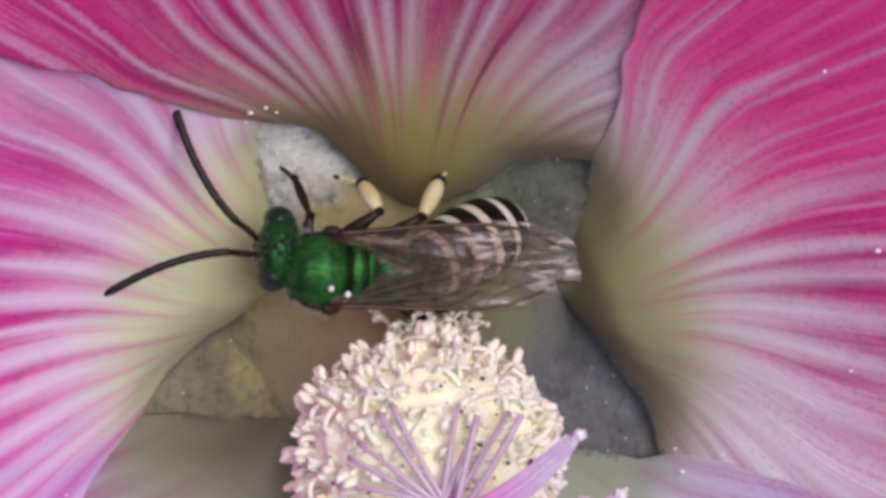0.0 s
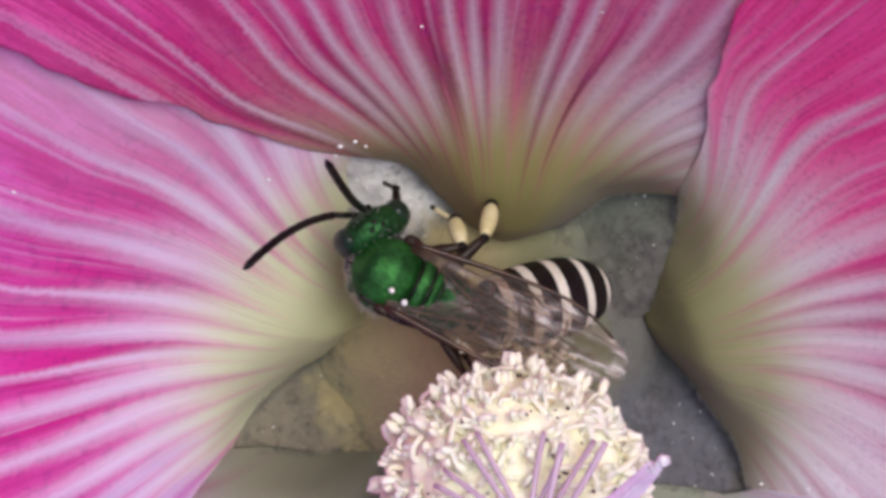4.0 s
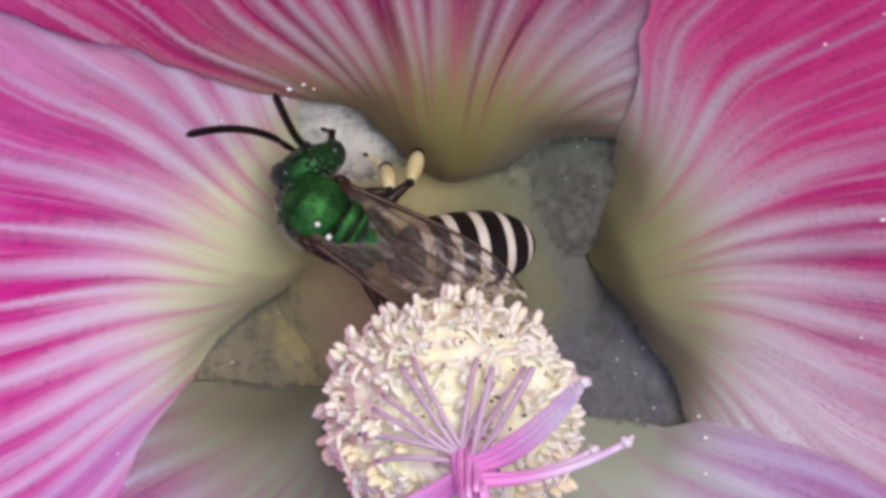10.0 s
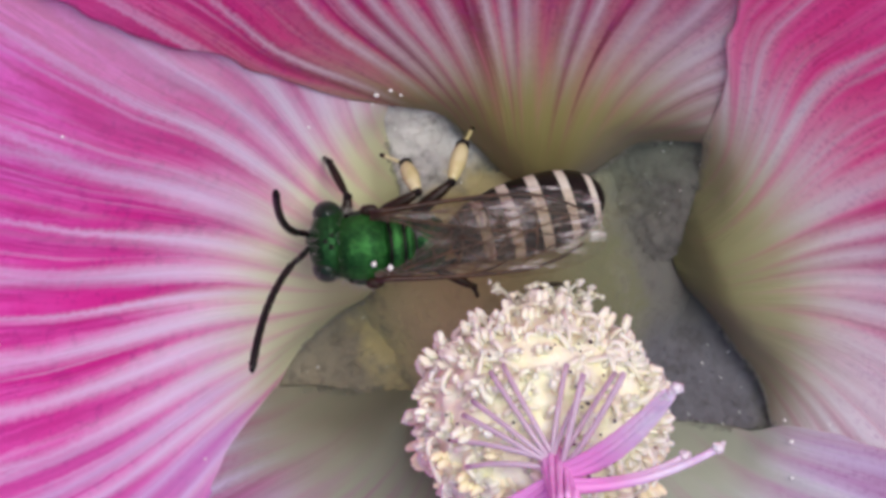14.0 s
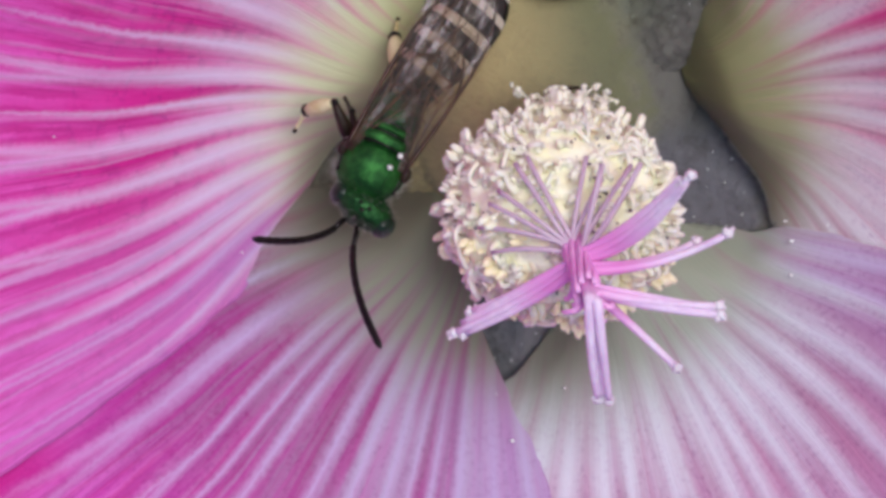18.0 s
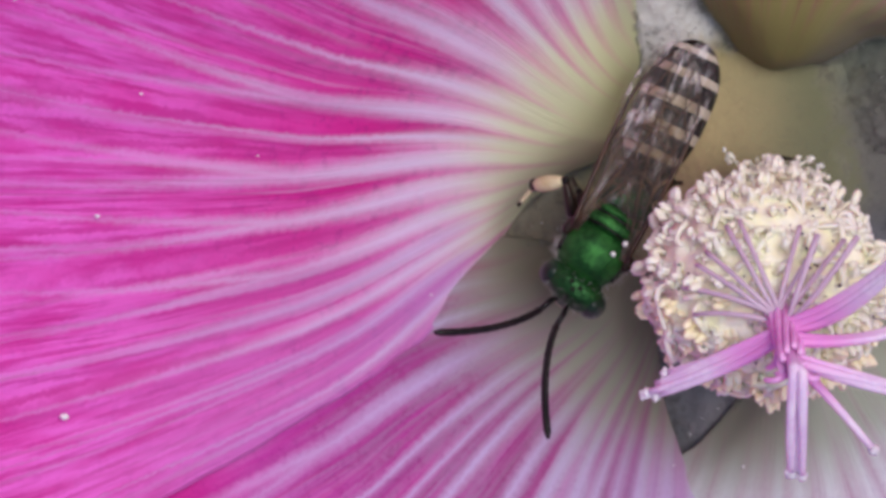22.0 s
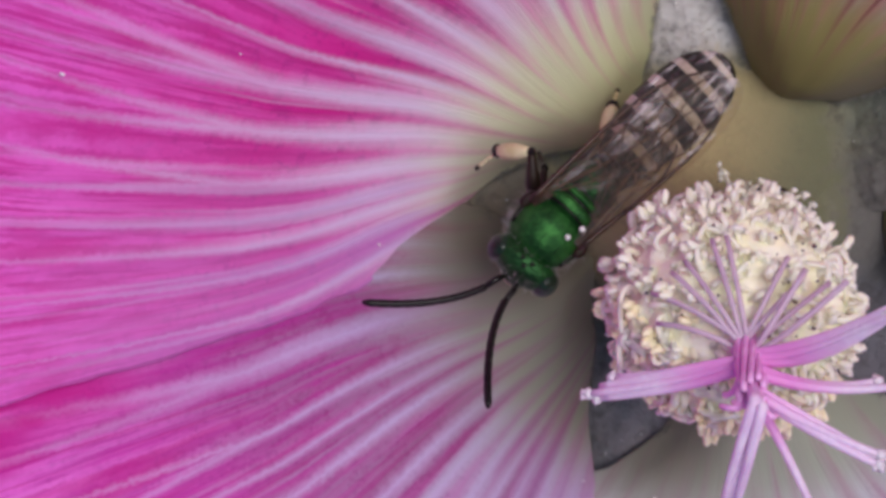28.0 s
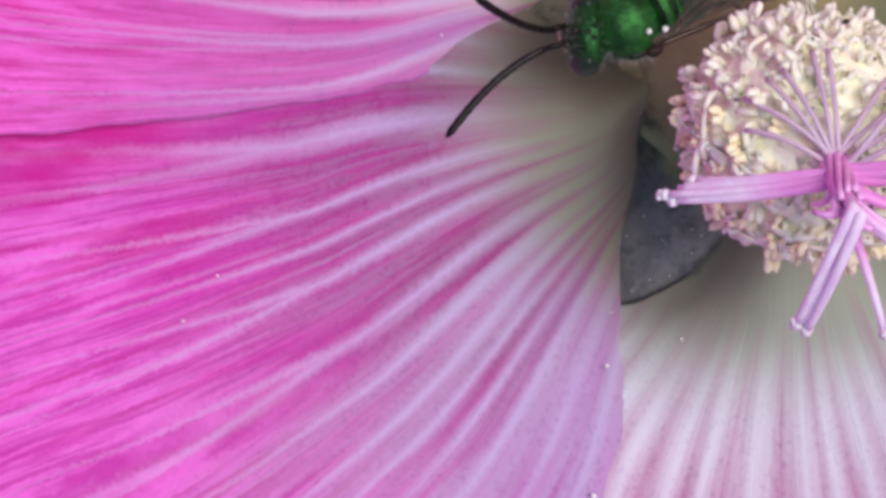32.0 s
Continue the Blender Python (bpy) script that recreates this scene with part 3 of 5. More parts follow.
# veins of each petal: fan centre, fan at the claw, drift, then degrees, half width in millimetres and fork
VEINS = {"right": (16, 0.43, 0.0, ((-19, 0.3, 0), (-12.5, 0.85, 0), (-2.1, 0.5, 0), (6.2, 0.45, 0), (13.2, 0.5, 0), (18.8, 0.42, 0), (23, 0.32, 0), (31.8, 0.62, 0), (41.7, 0.5, 0), (47.7, 0.3, 0), (52, 0.25, 0), (58, 0.2, 0))),
         "top": (90, 0.60, -0.1, ((60, 0.4, 0), (66.4, 0.55, 0), (72.4, 0.5, 0), (79.6, 0.35, 0), (83.1, 0.3, 0), (91, 0.38, 0), (94.5, 0.3, 0), (97.5, 0.26, 0), (104, 0.38, 0), (108.7, 0.42, 0), (112, 0.3, 0), (115, 0.3, 0), (119, 0.22, 0), (126, 0.2, 0))),
         "left": (163, 0.70, 0.40, ((124, 0.7, 0), (130, 0.62, 0), (135.5, 0.42, 0), (141.3, 0.45, 0), (151, 0.62, 1), (159, 0.3, 0), (165.1, 0.52, 1), (169.8, 0.2, 0), (174.9, 0.60, 1), (180.9, 0.50, 1), (187.4, 0.45, 1), (192, 0.52, 0), (195.3, 0.3, 0), (199, 0.22, 0), (204, 0.2, 0))),
         "low_left": (232, 0.80, 0.45, ((203, 0.3, 0), (211, 0.62, 1), (219, 0.36, 1), (223, 0.3, 0), (227, 0.36, 1), (235, 0.50, 1), (240.5, 0.42, 0), (245.6, 0.42, 0), (249, 0.30, 0), (252.5, 0.42, 0), (257, 0.40, 0), (263, 0.35, 0), (269, 0.3, 0))),
         "low_right": (300, 0.72, 0.0, ((262, 0.3, 0), (268, 0.4, 0), (274, 0.50, 0), (280, 0.42, 0), (284.7, 0.36, 0), (291.5, 0.44, 0), (300, 0.5, 0), (304, 0.4, 0), (309, 0.45, 0), (314.3, 0.5, 0), (321, 0.45, 0), (328, 0.35, 0), (338, 0.3, 0)))}


def cup(r):
    """The height of the flower's funnel at a distance from its axis."""
    q = 0.90 * (np.sqrt((r - 7.5) ** 2 + 4) + (r - 7.5)) / 2 - 0.40 - 0.9 * np.exp(-(r / 5.5) ** 2)
    return q - 0.018 * np.clip(r - 24, 0, None) ** 2 * 0.6


def petal(side, mat, label, flower, seed):
    near, further = np.array(NEAR[side], float), np.array(FURTHER[side], float)
    nr, ns = 124, 220
    r0 = near[0, 0]
    r = r0 + (44.0 - r0) * np.linspace(0, 1, nr)[:, None] ** 1.25 * np.ones((1, ns))
    s = np.linspace(-1, 1, ns)[None, :] * np.ones((nr, 1))
    rag = np.array([0.9 * noise.noise(Vector((q * 0.9, seed, 0))) + 0.4 * max(0.0, 1 - q / 12) * noise.noise(Vector((q * 3.0, seed, 5))) for q in r[:, 0]])[:, None]
    low = np.interp(r, near[:, 0], near[:, 1]) + rag
    high = np.interp(r, further[:, 0], further[:, 1]) + rag
    # the far margin rounds off and ruffles
    rim = 44.0 - 5.0 * np.abs(s) ** 3 + 0.9 * np.sin(9 * s + seed) + 0.5 * np.sin(23 * s + 2 * seed)
    r = r0 + (r - r0) * (rim - r0) / (44.0 - r0)
    turn = low + (high - low) * (s + 1) / 2
    ang = np.radians(turn)
    zz = cup(r)
    zz += ((0.22 if side in ("right", "top") else 0.06) + 0.40 * smooth(r, 12, 22)) * s * smooth(r, 6, TIP + 1)
    zz += 1.35 * (1 - np.abs(s) ** 3) * np.exp(-((r - 6.4) / 2.6) ** 2)
    zz -= 0.25 * np.abs(s) ** 5 * np.exp(-((r - 5.6) / 2.6) ** 2)
    zz += (1 - s ** 2) ** 2 * (0.6 * np.sin(3.1 * s + seed) * smooth(r, 13, 30) + 0.2 * np.sin(8.0 * s + 3 * seed + 0.1 * r) * smooth(r, 10, 20))
    # the claw bends down to the calyx at its end
    zz -= 1.5 * (1 - smooth(r, r0 - 0.2, r0 + 1.5)) + 0.2 * (1 - smooth(r, r0, r0 + 2.6)) * s ** 2
    # the margins of the claw roll down over the gaps
    inward = (1 - np.abs(s)) * np.radians(high - low) * r / 2
    zz -= 0.45 * np.exp(-(inward / 0.8) ** 2) * (1 - smooth(r, 7.0, 9.0))
    if side == "left":
        zz -= 0.50 * np.exp(-(inward / 2.1) ** 2) * smooth(s, 0.0, 0.5) * (1 - smooth(r, 6.5, 8.6))
    # veins stand in low ridges
    centre, narrow, drift, marks = VEINS[side]
    marks = np.array(marks, float)
    spread = narrow + (1 - narrow) * smooth(r, 5.0, 13.0)
    ref = centre + (turn - centre) / spread + drift * np.clip(r - 14, 0, 14)
    index = np.interp(ref, marks[:, 0], np.arange(len(marks)))
    index += np.clip(ref - marks[-1, 0], 0, None) / 6.0 + np.clip(ref - marks[0, 0], None, 0) / 6.0
    cell = np.clip(np.floor(index).astype(int), 0, len(marks) - 2)
    room = np.where((index < 0) | (index > len(marks) - 1), 6.0, np.diff(marks[:, 0])[cell]) * math.pi / 180 * r * spread
    nearest = np.clip(np.round(index).astype(int), 0, len(marks) - 1)
    zz += 0.05 * np.cos(2 * math.pi * index) * smooth(r, 9, 14) * (1 - 0.6 * smooth(r, 18, 30))
    # puckered tissue
    for i in range(nr):
        for j in range(0, ns):
            zz[i, j] += 0.10 * noise.noise(Vector((r[i, j] * 0.22, ang[i, j] * 16, seed))) * min(1, max(0, (r[i, j] - 6) / 5)) * (1 - s[i, j] ** 2)
    x, y = r * np.cos(ang), r * np.sin(ang)
    topside = np.stack([x, y, zz], -1).reshape(-1, 3)
    thick = (0.30 - 0.16 * smooth(r, 6, 14)) * (1 - 0.6 * np.abs(s) ** 6)
    under_side = topside - np.stack([0 * x, 0 * x, thick], -1).reshape(-1, 3)
    verts = np.vstack([topside, under_side])
    faces = grid_faces(nr, ns) + [tuple(i + nr * ns for i in f) for f in grid_faces(nr, ns, False, True)]
    k = nr * ns
    for i in range(nr - 1):
        a, b = i * ns, (i + 1) * ns
        faces += [(a, b, b + k, a + k), (b + ns - 1, a + ns - 1, a + ns - 1 + k, b + ns - 1 + k)]
    e = (nr - 1) * ns
    for j in range(ns - 1):
        faces += [(e + j, e + j + 1, e + j + 1 + k, e + j + k), (j + 1, j, j + k, j + 1 + k)]
    uv = np.stack([0.5 + (ref - centre) / 110.0, r / 50], -1).reshape(-1, 2)
    PETAL_TOPS.append(topside)
    me = mesh_of("petal", verts, faces, mat, np.vstack([uv, uv]))
    edge = me.attributes.new("edge", "FLOAT", "POINT")
    edge.data.foreach_set("value", np.tile(s.ravel(), 2).astype(np.float32))
    for name, values in (("vein_index", index), ("vein_room", room), ("vein_half", marks[:, 1][nearest]), ("vein_fork", marks[:, 2][nearest])):
        layer = me.attributes.new(name, "FLOAT", "POINT")
        layer.data.foreach_set("value", np.tile(values.ravel(), 2).astype(np.float32))
    ob = part("petal", me, mat, flower, label)
    rnd = random.Random(int(seed * 10))
    hairs, grid = [], topside.reshape(nr, ns, 3)
    for q in range(420):
        side = rnd.choice((0, 1))
        i, j = rnd.randrange(6, 20), (rnd.randrange(0, 5) if side == 0 else ns - 1 - rnd.randrange(0, 5))
        w = rnd.random()
        p = grid[i, j] * w + grid[i + 1, j] * (1 - w)
        a = ang[i, j] + (math.pi / 2 if side else -math.pi / 2) + rnd.uniform(-0.9, 0.9)
        d = np.array((math.cos(a), math.sin(a), rnd.uniform(-0.4, 0.6))) * rnd.uniform(0.06, 0.22)
        hairs.append(tube([p, p + d * 0.5 + [0, 0, 0.05], p + d], [0.009, 0.007, 0.003], 3))
    tagged(part("fringe_hair", merge(*hairs), FELT, ob), kind="stuff")
    return ob


def sepal(angle, length, half, lift, tilt, flower, label, felt):
    nr, ns = 44, 31
    r = np.linspace(2.2, length, nr)[:, None] * np.ones((1, ns))
    s = np.linspace(-1, 1, ns)[None, :] * np.ones((nr, 1))
    f = (r - 2.2) / (length - 2.2)
    w = half * np.sqrt(np.clip(1 - np.clip((f - 0.52) / 0.52, -0.98, 1) ** 2, 0.0, 1)) + 0.05
    zz = cup(r) * 0.75 - 1.65 + lift + tilt * s + 0.8 * (1 - s ** 2)
    for i in range(nr):
        for j in range(ns):
            zz[i, j] += 0.30 * noise.noise(Vector((r[i, j] * 0.9, s[i, j] * w[i, j] * 1.0, angle))) + 0.16 * noise.noise(Vector((r[i, j] * 3.7, s[i, j] * w[i, j] * 3.7, angle)))
    a = math.radians(angle)
    x, y = r * math.cos(a) - s * w * math.sin(a), r * math.sin(a) + s * w * math.cos(a)
    topside = np.stack([x, y, zz], -1).reshape(-1, 3)
    verts = np.vstack([topside, topside - [0, 0, 0.35]])
    faces = grid_faces(nr, ns) + [tuple(i + nr * ns for i in q) for q in grid_faces(nr, ns, False, True)]
    k = nr * ns
    for i in range(nr - 1):
        p, q = i * ns, (i + 1) * ns
        faces += [(p, q, q + k, p + k), (q + ns - 1, p + ns - 1, p + ns - 1 + k, q + ns - 1 + k)]
    e = (nr - 1) * ns
    for j in range(ns - 1):
        faces += [(e + j, e + j + 1, e + j + 1 + k, e + j + k), (j + 1, j, j + k, j + 1 + k)]
    ob = part("sepal", (verts, faces), felt, flower, label)
    rnd = random.Random(int(angle) + 7)
    tufts = []
    for q in range(1700):
        i, j = rnd.randrange(3, nr - 2), rnd.randrange(1, ns - 1)
        p = topside[i * ns + j]
        d = np.array([rnd.uniform(-0.9, 0.9), rnd.uniform(-0.9, 0.9), rnd.uniform(0.2, 0.8)])
        p = p + [rnd.uniform(-0.12, 0.12), rnd.uniform(-0.12, 0.12), 0]
        tufts.append(tube([p, p + d * 0.12, p + d * rnd.uniform(0.2, 0.55)], [0.007, 0.006, 0.002], 3))
    tagged(part("felt_hair", merge(*tufts), felt, ob), kind="stuff")
    drops = [blob(topside[rnd.randrange(14, nr - 8) * ns + rnd.randrange(8, ns - 8)] + [0, 0, 0.03], [rnd.uniform(0.012, 0.04)] * 3, 8, 6) for q in range(13)]
    tagged(part("pollen_grain", merge(*drops), POLLEN, ob), kind="stuff")
    return ob


BALL, BALL_R = np.array((0.25, -0.12, 7.4)), 3.05
AX_R, AX_U, AX_B = np.array((1.0, 0, 0)), np.array((0, 0.9397, -0.342)), np.array((0, 0.342, 0.9397))


def on_ball(dx, dy, rad):
    """A point of the anther ball's skin at an offset across and up the line of sight."""
    return BALL + dx * AX_R + dy * AX_U + math.sqrt(max(rad * rad - dx * dx - dy * dy, 0.2)) * AX_B


def anther_mesh(seed, mat):
    """A short filament that ends in a two-lobed, kidney-shaped anther; it stands along +z."""
    rnd = random.Random(seed)
    bend = rnd.uniform(-0.25, 0.25)
    stalk = tube(bezier((0, 0, -0.5), (0.05, bend, 0.1), (0.05, bend, 0.5), 6), [0.12, 0.11, 0.10, 0.095, 0.09, 0.09], 6)
    lobes = [blob((0.05 + d * 0.12, bend + 0.03 * d, 0.62 + 0.06 * rnd.uniform(-1, 1)), (0.13, 0.12, 0.24), 9, 8, 0.40, 2.0, seed + d) for d in (-1, 1)]
    return mesh_of("anther", *merge(stalk, *lobes), mat)


def build_column(flower):
    # five lobes flare from the foot of the column and meet the claws
    prof = [(5.3, -2.0), (4.95, -1.55), (4.6, -1.26), (4.2, -0.96), (3.8, -0.66), (3.3, -0.30), (2.8, 0.05), (2.35, 0.5), (2.0, 1.05), (1.75, 1.7), (1.55, 2.5), (1.4, 3.4), (1.25, 5.0), (1.1, 6.5)]
    v, f = [], grid_faces(len(prof), 90, True, True)
    for rad, h in prof:
        for k in range(90):
            a = 2 * math.pi * k / 90
            wide = smooth(rad, 2.0, 4.4)
            rr = rad * (1 - wide * 0.10 * sum(math.exp(-((math.degrees(a) - g + 180) % 360 - 180) ** 2 / 220) for g in (40, 115, 192, 250, 345)) + 0.04 * wide * noise.noise(Vector((math.cos(a) * 3, math.sin(a) * 3, h))))
            v.append((rr * math.cos(a), rr * math.sin(a) + 0.05 * max(h, 0), h + 0.12 * noise.noise(Vector((rr * math.cos(a), rr * math.sin(a), 4)))))
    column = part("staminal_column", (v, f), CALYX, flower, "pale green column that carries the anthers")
    part("anther_core", blob(BALL, (BALL_R + 0.21, BALL_R * 0.93 + 0.21, BALL_R + 0.33), 90, 64, 0.09, 7.0), CORE, column)
    kinds = [anther_mesh(i, CREAM) for i in range(6)] + [anther_mesh(i + 9, GOLD) for i in range(3)]
    rnd = random.Random(4)
    n = 300
    for i in range(n):
        zc = 1.0 - 1.75 * (i + 0.5) / n
        ph = i * 2.399963 + rnd.uniform(-0.12, 0.12)
        d = Vector((math.sqrt(1 - zc * zc) * math.cos(ph), math.sqrt(1 - zc * zc) * math.sin(ph), zc))
        old = float(np.array(d) @ AX_U) < -0.18 and rnd.random() < 0.88
        ob = new("anther", kinds[6 + i % 3] if old else kinds[i % 6])
        ob.parent = column
        lean = Vector((rnd.uniform(-0.8, 0.8), rnd.uniform(-0.8, 0.8), rnd.uniform(-0.7, 0.7)))
        q = (d + lean).to_track_quat("Z", "Y")
        size = rnd.uniform(0.7, 1.12)
        pos = Vector(BALL) + Vector((d.x, d.y * 0.93, d.z)) * (BALL_R + rnd.uniform(-0.32, 0.24))
        ob.matrix_basis = Matrix.LocRotScale(pos * MM, q @ Euler((0, 0, rnd.uniform(0, 6.28))).to_quaternion(), (size, size, size))
    # small anthers and curled filaments that fill the gaps
    filler = []
    for i in range(520):
        d = np.array([rnd.gauss(0, 1) for w in range(3)])
        d /= np.linalg.norm(d)
        if d[2] < -0.75:
            continue
        d[1] *= 0.93
        side = np.cross(d, [rnd.gauss(0, 1) for w in range(3)])
        p = BALL + d * (BALL_R - 0.05)
        q = BALL + d * (BALL_R + rnd.uniform(-0.05, 0.55)) + side * rnd.uniform(0.2, 0.55)
        curl = p + d * rnd.uniform(0.6, 1.2) - side * rnd.uniform(0.0, 0.4)
        filler.append(tube(bezier(p, curl, q, 7), rnd.uniform(0.06, 0.105), 6))
        if rnd.random() < 0.5:
            filler.append(blob(q, (rnd.uniform(0.08, 0.14), rnd.uniform(0.08, 0.12), rnd.uniform(0.09, 0.16)), 8, 7, 0.5, 2.0, i))
    tagged(part("small_anther", merge(*filler), CREAM, column), kind="stuff")
    # loose stamens low on the far side and dark grains among the anthers
    loose = []
    for i in range(60):
        a = math.radians(rnd.uniform(48, 132))
        p = np.array((1.2 * math.cos(a) + 0.4, 1.3 * math.sin(a), rnd.uniform(2.6, 4.2)))
        out = rnd.uniform(0.5, 1.1) if i % 4 else rnd.uniform(1.2, 1.7)
        q = p + np.array((math.cos(a) * out + rnd.uniform(-0.5, 0.5), math.sin(a) * out, rnd.uniform(-0.2, 0.9)))
        loose.append(tube(bezier(p, (p + q) / 2 + [rnd.uniform(-0.9, 0.9), rnd.uniform(-0.2, 0.5), rnd.uniform(-0.3, 0.8)], q, 8), 0.05, 5))
        for w in range(3):
            e = q + [rnd.uniform(-0.2, 0.2) for c in range(3)]
            loose.append(blob(e, (rnd.uniform(0.06, 0.16), 0.09, 0.09), 7, 6, 0.4, 2.0, i + w))
    part("withered_filament", tube(bezier((0.0, 2.3, 3.3), (0.5, 2.9, 3.9), (1.0, 2.6, 3.4), 9), [0.03, 0.05, 0.06, 0.07, 0.07, 0.07, 0.06, 0.05, 0.03], 7), BROWN, column, "brown withered filament")
    tagged(part("loose_stamen", merge(*loose), CREAM, column), kind="stuff")
    grains = []
    for i in range(40):
        dx, dy = rnd.uniform(0.6, 3.2), rnd.uniform(-1.6, 2.4)
        if dx * dx + dy * dy < 10.5:
            grains.append(blob(on_ball(dx, dy, 3.55), [rnd.uniform(0.035, 0.075)] * 3, 6, 5))
    for i in range(14):
        dx, dy = rnd.uniform(-2.8, 0.6), rnd.uniform(-2.8, 2.6)
        grains.append(blob(on_ball(dx, dy, 3.55), [rnd.uniform(0.03, 0.05)] * 3, 6, 5))
    tagged(part("dark_grain", merge(*grains), SPECK, column), kind="stuff")
    return column


def build_styles(flower):
    def axis(h):
        return np.array((0.38 + 0.08 * (h - 10.6), 0.30 - 0.04 * (h - 10.6), h))

    rnd = random.Random(11)

    def style(h, tip, sag, mat=STYLE, rad=0.115, end=True):
        a = axis(h) + [rnd.uniform(-0.15, 0.15), rnd.uniform(-0.15, 0.15), 0]
        tip = np.asarray(tip, float)
        mid = (a * 0.55 + tip * 0.45) + np.asarray(sag, float)
        pts = np.vstack([bezier(axis(h - 1.6), axis(h - 0.5), a, 4)[:-1], bezier(a, mid, tip, 12)])
        ob = part("style", tube(pts, rad * (0.92 + 0.75 * (np.linspace(1, 0, len(pts)) ** 1.6 if end else 0.25)), 9), mat, flower)
        if end:
            d = (tip - mid) / np.linalg.norm(tip - mid)
            heads = [blob(tip + d * 0.06, (0.17, 0.17, 0.17), 10, 8, 0.3, 3.0, h)]
            for q in range(3):
                off = np.array([rnd.uniform(-1, 1) for w in range(3)]) * 0.17
                heads.append(blob(tip + off + d * 0.05, (0.08, 0.08, 0.08), 7, 6))
            part("stigma", merge(*heads), STIGMA, ob, "white bead-like tip")
        return ob

    # threads lying back over the anther ball
    for dx, dy in ((-1.55, 1.55), (-1.2, 1.75), (-2.05, 0.75), (-2.3, 0.35), (-2.6, -0.35), (0.55, 1.75), (1.0, 1.1), (-2.2, -1.1), (1.9, 1.5)):
        end = on_ball(dx, dy, 3.85)
        style(11.4, end, on_ball(dx * 0.5, dy * 0.4 - 0.3, 4.35) - (axis(11.4) * 0.55 + end * 0.45), mat=DRAPE, rad=0.068, end=False)
    # free threads with white tips
    free = [(12.2, (-3.02, -2.55, 10.94), (0.2, 0.1, 0.7)), (12.4, (-2.75, -2.60, 10.9), (0.2, 0.0, 0.7)), (12.1, (-2.55, -1.9, 10.9), (0.1, 0.2, 0.7)),
            (15.2, (1.10, -3.35, 13.9), (-0.1, -0.5, 0.6)), (15.3, (1.42, -3.40, 13.9), (0.05, -0.5, 0.6)),
            (14.0, (4.54, -0.83, 13.65), (0.0, -0.1, 0.35)), (14.1, (4.50, -0.60, 13.5), (0.0, -0.1, 0.4)),
            (13.2, (3.41, -2.77, 12.94), (0.1, 0.1, 0.2)),
            (12.6, (4.74, 1.38, 12.87), (0.4, -0.7, -0.2)), (12.4, (3.9, 0.9, 12.3), (0.4, -0.6, -0.2)),
            (11.8, (3.50, 3.55, 13.96), (0.3, -0.9, -0.5)), (11.9, (3.30, 3.25, 13.7), (0.1, -0.9, -0.4)), (12.0, (3.1, 2.6, 13.2), (0.3, -0.9, -0.3))]
    for h, tip, sag in free:
        style(h, tip, sag, STYLE, 0.118)
    for h, tip, sag in ((11.7, (2.3, 3.1, 11.6), (-0.2, -0.5, 0.7)), (11.6, (1.2, 2.9, 11.2), (-0.2, -0.3, 0.9))):
        style(h, tip, sag, DRAPE, 0.080, False)
    # threads fused side by side into flat ribbons
    for h, tip, sag, wide in ((12.2, (-2.78, -2.36, 10.90), (0.15, 0.1, 0.62), 0.34), (11.9, (3.36, 3.38, 13.78), (0.25, -0.9, -0.45), 0.36), (15.1, (1.26, -3.36, 13.85), (0.0, -0.5, 0.5), 0.25), (14.0, (4.48, -0.72, 13.52), (0.0, -0.1, 0.3), 0.25)):
        a, tip = axis(h), np.array(tip)
        pts = bezier(a, a * 0.55 + tip * 0.45 + np.array(sag), tip, 16)
        part("style", tube(pts, wide * (0.45 + 0.55 * np.sin(math.pi * np.linspace(0.12, 0.93, 16))), 14, 0.32), STYLE, flower, "flat lilac ribbon of fused threads")
    # the bundle itself, pink threads twisted together, with curled ends in a tangle on top
    for i in range(9):
        a = i * 0.698
        pts = [axis(h) + 0.30 * np.array((math.cos(a + 0.35 * (h - 10)), math.sin(a + 0.35 * (h - 10)), 0)) * (1.0 if h > 10.7 else 0.7) for h in np.linspace(9.6, rnd.uniform(13.2, 14.6), 12)]
        part("style", tube(pts, np.linspace(0.12, 0.085, 12), 8), STYLE_HOT, flower, "hot pink thread of the twisted bundle")
    for i in range(13):
        h = rnd.uniform(12.8, 14.8)
        p = axis(h) + [rnd.uniform(-0.4, 0.4), rnd.uniform(-0.45, 0.25), 0]
        q = p + [rnd.uniform(-0.55, 0.65), rnd.uniform(-0.75, 0.05), rnd.uniform(-0.6, 0.6)]
        part("style", tube(bezier(p, (p + q) / 2 + [rnd.uniform(-0.4, 0.4), rnd.uniform(-0.3, 0.2), 0.45], q, 9), np.linspace(0.11, 0.075, 9), 7), STYLE_HOT, flower)


